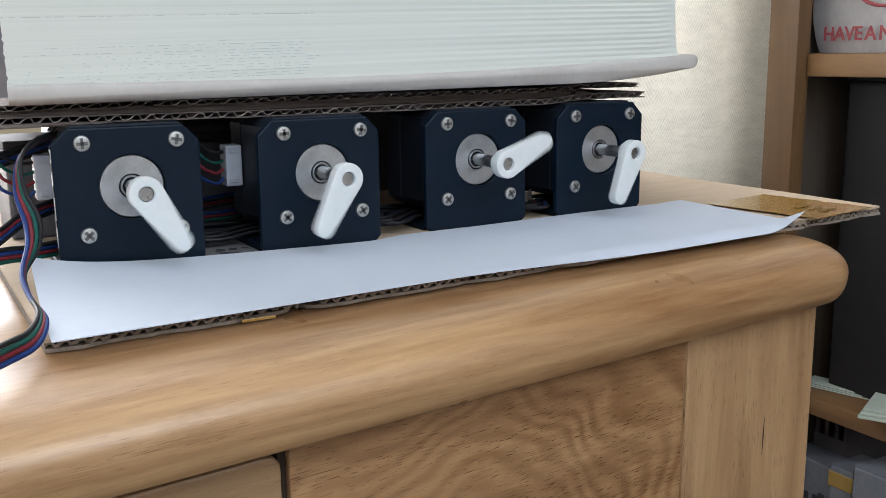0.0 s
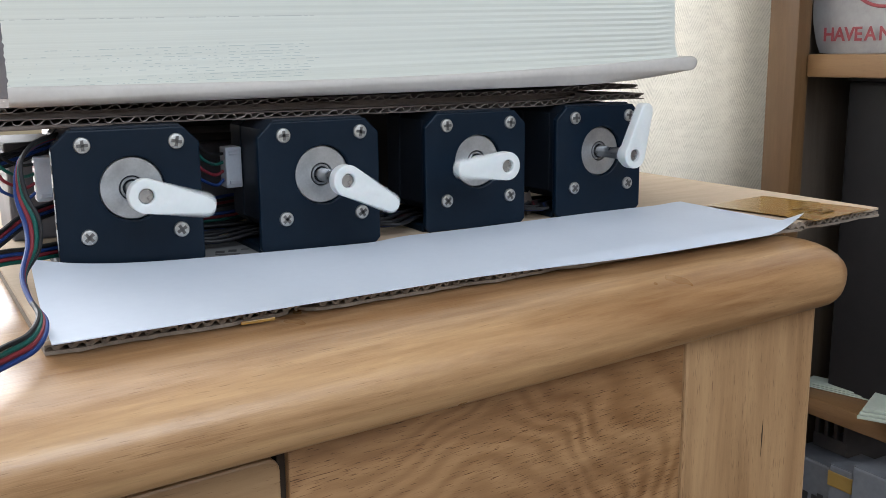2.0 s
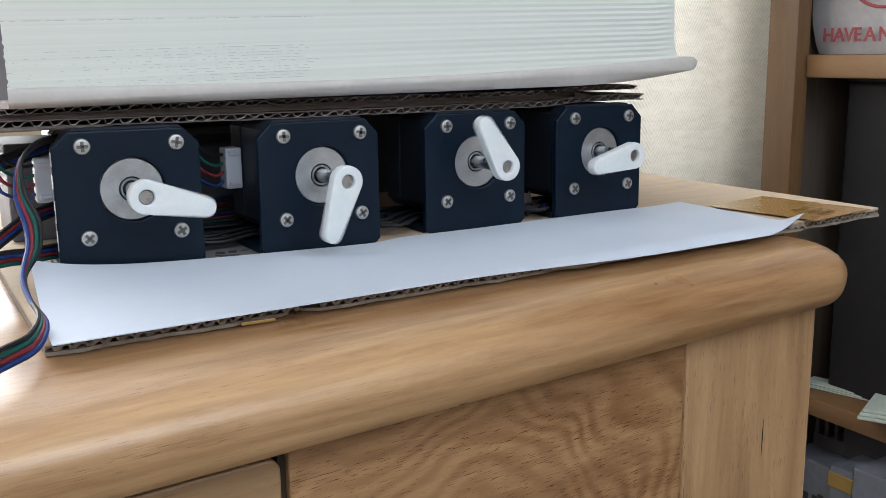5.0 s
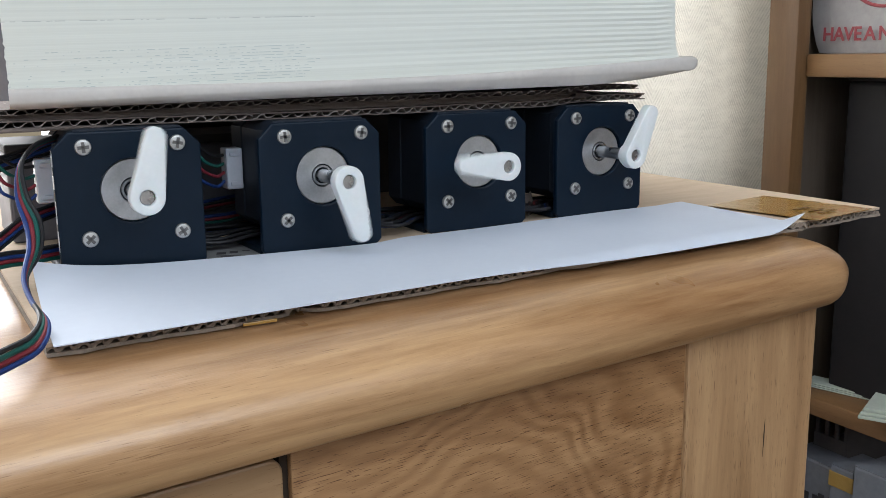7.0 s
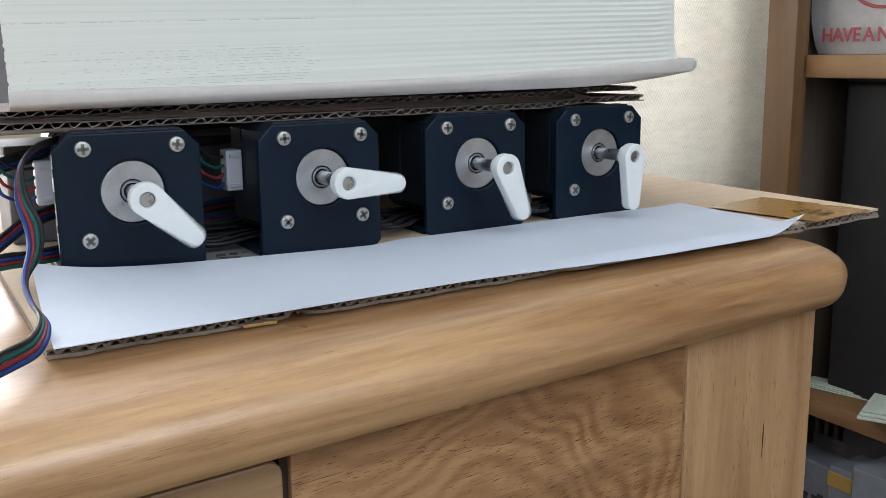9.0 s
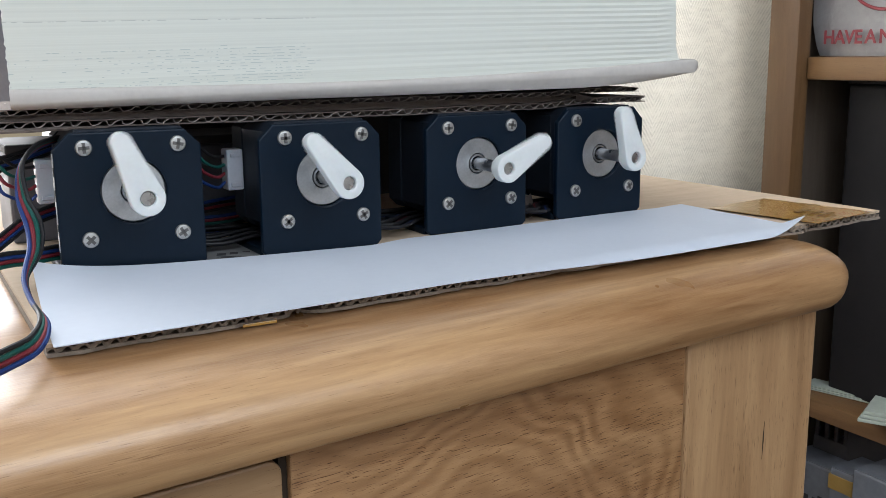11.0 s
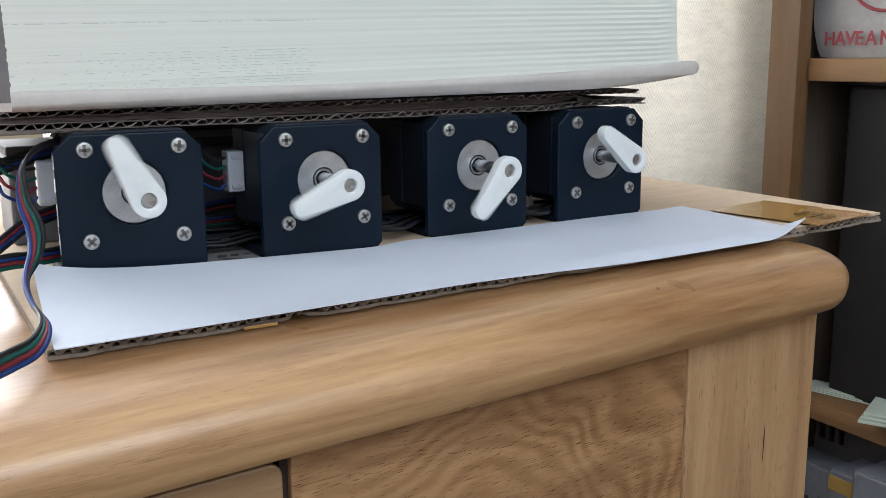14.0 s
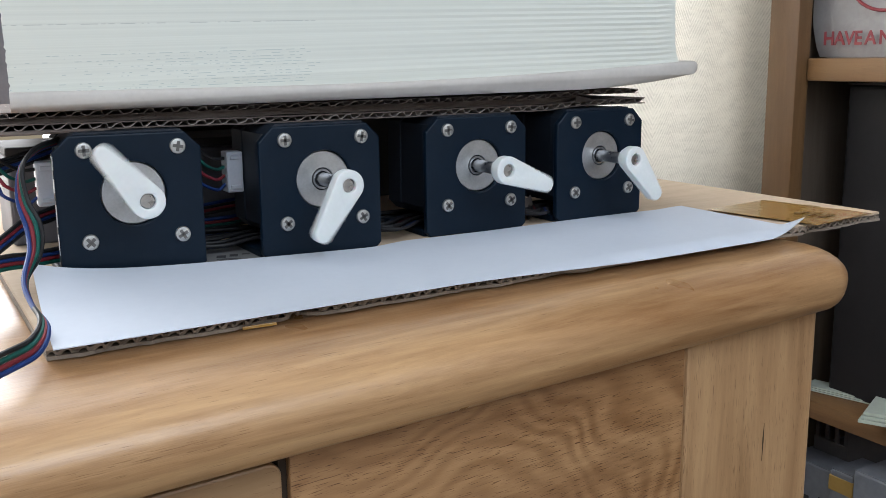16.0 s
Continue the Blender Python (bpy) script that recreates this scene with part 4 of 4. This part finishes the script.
# ---- bookcase contents ----
def plastic_bag():
    thing = empty("plastic_bag", pose(0.832, 0.156, 0.8709), "crumpled white plastic bag with red print on a shelf", "bag")
    bm = bmesh.new()
    bmesh.ops.create_cube(bm, size=2.0)
    bmesh.ops.subdivide_edges(bm, edges=bm.edges[:], cuts=26, use_grid_fill=True)
    for v in bm.verts:
        p = v.co.copy()
        e = [abs(c) ** 8 for c in p]
        k = 1 - 0.012 * (e[0] * e[1] + e[1] * e[2] + e[0] * e[2])
        k += 0.030 * noise.noise(p * 2.3) + 0.022 * noise.noise(p * 5.5 + Vector((3, 1, 2))) + 0.016 * abs(noise.noise(p * 11)) + 0.020 * (abs(noise.noise(Vector((p.x, p.y * 3.1 + p.z * 1.2, p.z * 1.6)) * 1.9)) - 0.2)
        v.co = Vector((0.100 * p.x * k, 0.172 * p.y * k, max(0.0, 0.15 + 0.158 * p.z * k)))
    part("film", bm, BAG, thing, "thin white film", True)
    txt = bpy.data.curves.new("lettering", "FONT")
    txt.body, txt.size, txt.extrude, txt.align_x = "HAVE A N", 0.0178, 0.0002, "LEFT"
    txt.space_character, txt.offset = 0.96, 0.0004
    txt.space_word = 0.7
    tmp = bpy.data.objects.new("lettering", txt)
    scene.collection.objects.link(tmp)
    me = bpy.data.meshes.new_from_object(tmp.evaluated_get(bpy.context.evaluated_depsgraph_get()))
    bpy.data.objects.remove(tmp)
    me.materials.clear()
    me.materials.append(BAG_RED)
    word = place(new("lettering", me), thing, Matrix(((0, 0, -1, -0.1065), (-1, 0, 0, 0.150), (0, 1, 0, 0.0121), (0, 0, 0, 1))))
    word["label"] = "red printed lettering"
    part("ring_mark", tube([Vector((-0.1065, 0.085 + 0.042 * math.cos(a), 0.080 + 0.038 * math.sin(a))) for a in [2 * math.pi * i / 40 for i in range(41)]], 0.0016, 6), BAG_RED, thing, "red printed ring")
    return thing


plastic_bag()
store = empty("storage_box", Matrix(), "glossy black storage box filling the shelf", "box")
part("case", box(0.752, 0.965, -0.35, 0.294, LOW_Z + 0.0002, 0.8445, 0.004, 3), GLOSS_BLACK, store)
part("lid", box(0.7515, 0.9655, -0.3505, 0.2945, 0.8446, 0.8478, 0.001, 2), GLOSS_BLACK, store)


def slanted_booklet(name, m, lx, ly, th, mat, label):
    thing = empty(name, m, label, "booklet")
    for k in range(3):
        part("leaf", box(-lx / 2 + 0.002 * k, lx / 2 - 0.001 * k, -ly / 2, ly / 2 - 0.002 * k, th * k, th * k + th * 0.9, 0.0006), mat, thing)
    return thing


slanted_booklet("booklet", pose(0.738, 0.186, LOW_Z + 0.0055, 0, 6, 28), 0.085, 0.085, 0.0035, BOOK_PALE, "pale green booklets lying askew on the shelf")
slanted_booklet("booklet", pose(0.765, 0.255, LOW_Z + 0.0005, 0, 0, 16), 0.03, 0.13, 0.0014, BOOK_PALE, "thin pale leaflets on the shelf")


def carton(name, x0, x1, y0, y1, z0, z1, mat, cap, label):
    thing = empty(name, Matrix(), label, "carton")
    part("body", box(x0, x1, y0, y1, z0, z1, 0.002), mat, thing)
    if cap:
        part("band", box(x0 - 0.001, x1 + 0.001, y0 - 0.001, y1 + 0.001, z1 - 0.022, z1 - 0.006, 0.001), cap, thing, "yellow band")
    part("flap", box(x0 + 0.001, x1 - 0.001, y0 + 0.001, y1 - 0.001, z1, z1 + 0.001), mat, thing)
    for k in range(3):
        part("bar", box(x0 - 0.0006, x0 - 0.0001, y0 + 0.008 + 0.012 * k, y0 + 0.015 + 0.012 * k, z1 - 0.045, z1 - 0.036), PRINT_DARK, thing)
    return thing


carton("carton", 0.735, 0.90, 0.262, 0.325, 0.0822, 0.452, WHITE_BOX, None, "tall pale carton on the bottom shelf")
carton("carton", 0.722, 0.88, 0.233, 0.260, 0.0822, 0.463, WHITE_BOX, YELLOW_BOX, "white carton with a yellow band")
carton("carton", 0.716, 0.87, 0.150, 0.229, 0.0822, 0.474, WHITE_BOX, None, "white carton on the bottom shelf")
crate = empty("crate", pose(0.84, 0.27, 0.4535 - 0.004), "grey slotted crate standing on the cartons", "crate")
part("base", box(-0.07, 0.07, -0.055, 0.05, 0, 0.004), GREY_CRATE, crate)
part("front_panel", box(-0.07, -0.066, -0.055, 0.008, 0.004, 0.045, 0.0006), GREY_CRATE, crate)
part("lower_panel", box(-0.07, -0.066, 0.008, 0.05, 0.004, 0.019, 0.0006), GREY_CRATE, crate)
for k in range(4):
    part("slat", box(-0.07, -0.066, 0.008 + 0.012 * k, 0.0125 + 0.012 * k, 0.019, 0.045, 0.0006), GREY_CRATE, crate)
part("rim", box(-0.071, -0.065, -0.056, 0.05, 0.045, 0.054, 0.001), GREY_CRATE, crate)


def motions():
    """The four arms turn on their shafts."""
    def turn(a):
        return pose(0, ARM_Y, ZC, 0, -a, 0)
    arms = [next(c for c in m.children if c.name.split(".")[0] == "arm") for m in motors]
    walk(arms[0], [(t, turn(a)) for t, a in (
        (0.0, -58), (0.1, -34), (0.2, -12), (0.3, 9), (0.4, 31), (0.5, 53), (0.6, 73), (0.7, 92), (0.8, 112), (0.9, 131), (1.0, 151), (1.1, 170), (1.2, 189), (1.3, 211),
        (1.4, 232), (1.5, 252), (1.6, 270), (1.7, 289), (1.8, 308), (1.9, 327), (2.0, 347), (2.1, 367), (2.2, 387), (2.3, 401), (2.4, 388), (2.5, 371), (2.6, 354), (2.7, 337),
        (2.8, 320), (2.9, 304), (3.0, 286), (3.1, 268), (3.2, 252), (3.3, 234), (3.4, 215), (3.5, 198), (3.6, 182), (3.7, 165), (3.8, 147), (3.9, 128), (4.0, 111), (4.1, 99),
        (4.2, 89), (4.3, 75), (4.4, 61), (4.5, 48), (4.6, 35), (4.7, 22), (4.8, 10), (4.9, -2), (5.0, -14), (5.1, -25), (5.2, -37), (5.3, -48), (5.4, -60), (5.5, -72),
        (5.6, -84), (5.7, -96), (5.8, -108), (5.9, -121), (6.0, -134), (6.1, -148), (6.2, -162), (6.3, -176), (6.4, -190), (6.5, -205), (6.6, -221), (6.7, -236), (6.8, -251), (6.9, -266),
        (7.0, -281), (7.1, -297), (7.2, -312), (7.3, -327), (7.4, -340), (7.5, -330), (7.6, -312), (7.7, -292), (7.8, -272), (7.9, -254), (8.0, -237), (8.1, -218), (8.2, -197), (8.3, -177),
        (8.4, -158), (8.5, -138), (8.6, -118), (8.7, -100), (8.8, -81), (8.9, -62), (9.0, -43), (9.1, -26), (9.2, -17), (9.3, -28), (9.4, -39), (9.5, -50), (9.6, -62), (9.7, -73),
        (9.8, -86), (9.9, -98), (10.0, -111), (10.1, -124), (10.2, -137), (10.3, -150), (10.4, -164), (10.5, -177), (10.6, -191), (10.7, -205), (10.8, -220), (10.9, -234), (11.0, -249), (11.1, -264),
        (11.2, -278), (11.3, -293), (11.4, -308), (11.5, -323), (11.6, -339), (11.7, -354), (11.8, -368), (11.9, -381), (12.0, -394), (12.1, -405), (12.2, -405), (12.3, -379), (12.4, -351), (12.5, -323),
        (12.6, -294), (12.7, -265), (12.8, -235), (12.9, -205), (13.0, -175), (13.1, -144), (13.2, -113), (13.3, -81), (13.4, -51), (13.5, -25), (13.6, 3), (13.7, 33), (13.8, 63), (13.9, 90),
        (14.0, 116), (14.1, 144), (14.2, 170), (14.3, 193), (14.4, 219), (14.5, 243), (14.6, 267), (14.7, 291), (14.8, 312), (14.9, 334), (15.0, 357), (15.1, 378), (15.2, 388), (15.3, 390),
        (15.4, 390), (15.5, 391), (15.6, 398), (15.7, 418), (15.8, 443), (15.9, 466), (16.0, 489),
    )])
    walk(arms[1], [(t, turn(a)) for t, a in (
        (0.0, 241), (0.1, 221), (0.2, 202), (0.3, 185), (0.4, 169), (0.5, 152), (0.6, 136), (0.7, 125), (0.8, 113), (0.9, 102), (1.0, 90), (1.1, 78), (1.2, 67), (1.3, 55),
        (1.4, 42), (1.5, 30), (1.6, 18), (1.7, 6), (1.8, -5), (1.9, -16), (2.0, -29), (2.1, -41), (2.2, -52), (2.3, -63), (2.4, -75), (2.5, -87), (2.6, -98), (2.7, -108),
        (2.8, -119), (2.9, -132), (3.0, -145), (3.1, -157), (3.2, -171), (3.3, -186), (3.4, -203), (3.5, -220), (3.6, -238), (3.7, -256), (3.8, -274), (3.9, -291), (4.0, -308), (4.1, -324),
        (4.2, -340), (4.3, -356), (4.4, -373), (4.5, -389), (4.6, -405), (4.7, -421), (4.8, -437), (4.9, -453), (5.0, -469), (5.1, -485), (5.2, -501), (5.3, -517), (5.4, -533), (5.5, -549),
        (5.6, -565), (5.7, -581), (5.8, -597), (5.9, -613), (6.0, -629), (6.1, -646), (6.2, -662), (6.3, -679), (6.4, -694), (6.5, -711), (6.6, -728), (6.7, -745), (6.8, -761), (6.9, -778),
        (7.0, -796), (7.1, -814), (7.2, -831), (7.3, -848), (7.4, -866), (7.5, -881), (7.6, -896), (7.7, -911), (7.8, -927), (7.9, -942), (8.0, -956), (8.1, -971), (8.2, -985), (8.3, -999),
        (8.4, -1012), (8.5, -1025), (8.6, -1038), (8.7, -1050), (8.8, -1063), (8.9, -1074), (9.0, -1084), (9.1, -1095), (9.2, -1105), (9.3, -1116), (9.4, -1127), (9.5, -1138), (9.6, -1149), (9.7, -1161),
        (9.8, -1172), (9.9, -1184), (10.0, -1195), (10.1, -1207), (10.2, -1219), (10.3, -1230), (10.4, -1242), (10.5, -1254), (10.6, -1265), (10.7, -1276), (10.8, -1288), (10.9, -1299), (11.0, -1310), (11.1, -1320),
        (11.2, -1331), (11.3, -1341), (11.4, -1351), (11.5, -1362), (11.6, -1373), (11.7, -1381), (11.8, -1372), (11.9, -1354), (12.0, -1331), (12.1, -1307), (12.2, -1283), (12.3, -1258), (12.4, -1234), (12.5, -1211),
        (12.6, -1189), (12.7, -1167), (12.8, -1146), (12.9, -1125), (13.0, -1103), (13.1, -1081), (13.2, -1059), (13.3, -1036), (13.4, -1014), (13.5, -993), (13.6, -971), (13.7, -948), (13.8, -925), (13.9, -902),
        (14.0, -879), (14.1, -857), (14.2, -836), (14.3, -816), (14.4, -796), (14.5, -776), (14.6, -758), (14.7, -739), (14.8, -718), (14.9, -697), (15.0, -677), (15.1, -656), (15.2, -637), (15.3, -618),
        (15.4, -599), (15.5, -581), (15.6, -561), (15.7, -541), (15.8, -522), (15.9, -501), (16.0, -482),
    )])
    walk(arms[2], [(t, turn(a)) for t, a in (
        (0.0, 24), (0.1, 48), (0.2, 63), (0.3, 46), (0.4, 25), (0.5, 5), (0.6, -11), (0.7, -26), (0.8, -41), (0.9, -56), (1.0, -69), (1.1, -57), (1.2, -34), (1.3, -9),
        (1.4, 19), (1.5, 46), (1.6, 73), (1.7, 102), (1.8, 130), (1.9, 156), (2.0, 180), (2.1, 203), (2.2, 228), (2.3, 253), (2.4, 279), (2.5, 307), (2.6, 335), (2.7, 364),
        (2.8, 394), (2.9, 423), (3.0, 450), (3.1, 474), (3.2, 497), (3.3, 518), (3.4, 540), (3.5, 565), (3.6, 590), (3.7, 612), (3.8, 632), (3.9, 654), (4.0, 675), (4.1, 693),
        (4.2, 710), (4.3, 729), (4.4, 747), (4.5, 764), (4.6, 780), (4.7, 796), (4.8, 811), (4.9, 826), (5.0, 841), (5.1, 856), (5.2, 870), (5.3, 885), (5.4, 901), (5.5, 916),
        (5.6, 933), (5.7, 950), (5.8, 969), (5.9, 988), (6.0, 1009), (6.1, 1031), (6.2, 1054), (6.3, 1079), (6.4, 1110), (6.5, 1137), (6.6, 1161), (6.7, 1184), (6.8, 1206), (6.9, 1230),
        (7.0, 1255), (7.1, 1281), (7.2, 1310), (7.3, 1339), (7.4, 1365), (7.5, 1393), (7.6, 1426), (7.7, 1459), (7.8, 1492), (7.9, 1518), (8.0, 1536), (8.1, 1555), (8.2, 1577), (8.3, 1597),
        (8.4, 1616), (8.5, 1635), (8.6, 1656), (8.7, 1679), (8.8, 1697), (8.9, 1713), (9.0, 1732), (9.1, 1749), (9.2, 1760), (9.3, 1748), (9.4, 1735), (9.5, 1721), (9.6, 1707), (9.7, 1692),
        (9.8, 1676), (9.9, 1660), (10.0, 1644), (10.1, 1627), (10.2, 1610), (10.3, 1593), (10.4, 1576), (10.5, 1558), (10.6, 1540), (10.7, 1522), (10.8, 1504), (10.9, 1487), (11.0, 1469), (11.1, 1451),
        (11.2, 1434), (11.3, 1417), (11.4, 1401), (11.5, 1385), (11.6, 1367), (11.7, 1349), (11.8, 1331), (11.9, 1312), (12.0, 1294), (12.1, 1276), (12.2, 1261), (12.3, 1245), (12.4, 1229), (12.5, 1212),
        (12.6, 1194), (12.7, 1176), (12.8, 1160), (12.9, 1144), (13.0, 1125), (13.1, 1107), (13.2, 1088), (13.3, 1070), (13.4, 1052), (13.5, 1035), (13.6, 1019), (13.7, 1002), (13.8, 985), (13.9, 968),
        (14.0, 951), (14.1, 933), (14.2, 917), (14.3, 902), (14.4, 890), (14.5, 878), (14.6, 866), (14.7, 854), (14.8, 842), (14.9, 830), (15.0, 820), (15.1, 810), (15.2, 800), (15.3, 788),
        (15.4, 775), (15.5, 763), (15.6, 750), (15.7, 737), (15.8, 724), (15.9, 712), (16.0, 700),
    )])
    walk(arms[3], [(t, turn(a)) for t, a in (
        (0.0, 247), (0.1, 235), (0.2, 224), (0.3, 215), (0.4, 206), (0.5, 196), (0.6, 187), (0.7, 178), (0.8, 171), (0.9, 163), (1.0, 153), (1.1, 143), (1.2, 133), (1.3, 124),
        (1.4, 115), (1.5, 107), (1.6, 102), (1.7, 97), (1.8, 89), (1.9, 81), (2.0, 72), (2.1, 61), (2.2, 50), (2.3, 38), (2.4, 26), (2.5, 15), (2.6, 5), (2.7, -2),
        (2.8, -9), (2.9, -16), (3.0, -23), (3.1, -28), (3.2, -33), (3.3, -41), (3.4, -50), (3.5, -59), (3.6, -67), (3.7, -77), (3.8, -86), (3.9, -92), (4.0, -97), (4.1, -103),
        (4.2, -112), (4.3, -119), (4.4, -125), (4.5, -132), (4.6, -140), (4.7, -147), (4.8, -155), (4.9, -162), (5.0, -170), (5.1, -178), (5.2, -185), (5.3, -193), (5.4, -200), (5.5, -207),
        (5.6, -215), (5.7, -222), (5.8, -228), (5.9, -235), (6.0, -241), (6.1, -247), (6.2, -252), (6.3, -258), (6.4, -264), (6.5, -268), (6.6, -272), (6.7, -277), (6.8, -283), (6.9, -289),
        (7.0, -296), (7.1, -305), (7.2, -314), (7.3, -324), (7.4, -334), (7.5, -343), (7.6, -350), (7.7, -356), (7.8, -362), (7.9, -367), (8.0, -372), (8.1, -378), (8.2, -384), (8.3, -390),
        (8.4, -397), (8.5, -406), (8.6, -416), (8.7, -427), (8.8, -434), (8.9, -441), (9.0, -450), (9.1, -456), (9.2, -461), (9.3, -468), (9.4, -475), (9.5, -481), (9.6, -488), (9.7, -495),
        (9.8, -502), (9.9, -510), (10.0, -517), (10.1, -525), (10.2, -533), (10.3, -541), (10.4, -550), (10.5, -559), (10.6, -569), (10.7, -579), (10.8, -589), (10.9, -601), (11.0, -612), (11.1, -625),
        (11.2, -638), (11.3, -652), (11.4, -666), (11.5, -681), (11.6, -695), (11.7, -709), (11.8, -720), (11.9, -730), (12.0, -739), (12.1, -751), (12.2, -767), (12.3, -782), (12.4, -793), (12.5, -804),
        (12.6, -812), (12.7, -819), (12.8, -828), (12.9, -837), (13.0, -844), (13.1, -853), (13.2, -863), (13.3, -872), (13.4, -880), (13.5, -889), (13.6, -898), (13.7, -909), (13.8, -919), (13.9, -928),
        (14.0, -937), (14.1, -945), (14.2, -956), (14.3, -965), (14.4, -972), (14.5, -979), (14.6, -987), (14.7, -995), (14.8, -1005), (14.9, -1017), (15.0, -1031), (15.1, -1045), (15.2, -1055), (15.3, -1065),
        (15.4, -1075), (15.5, -1084), (15.6, -1092), (15.7, -1100), (15.8, -1108), (15.9, -1119), (16.0, -1131),
    )])


motions()
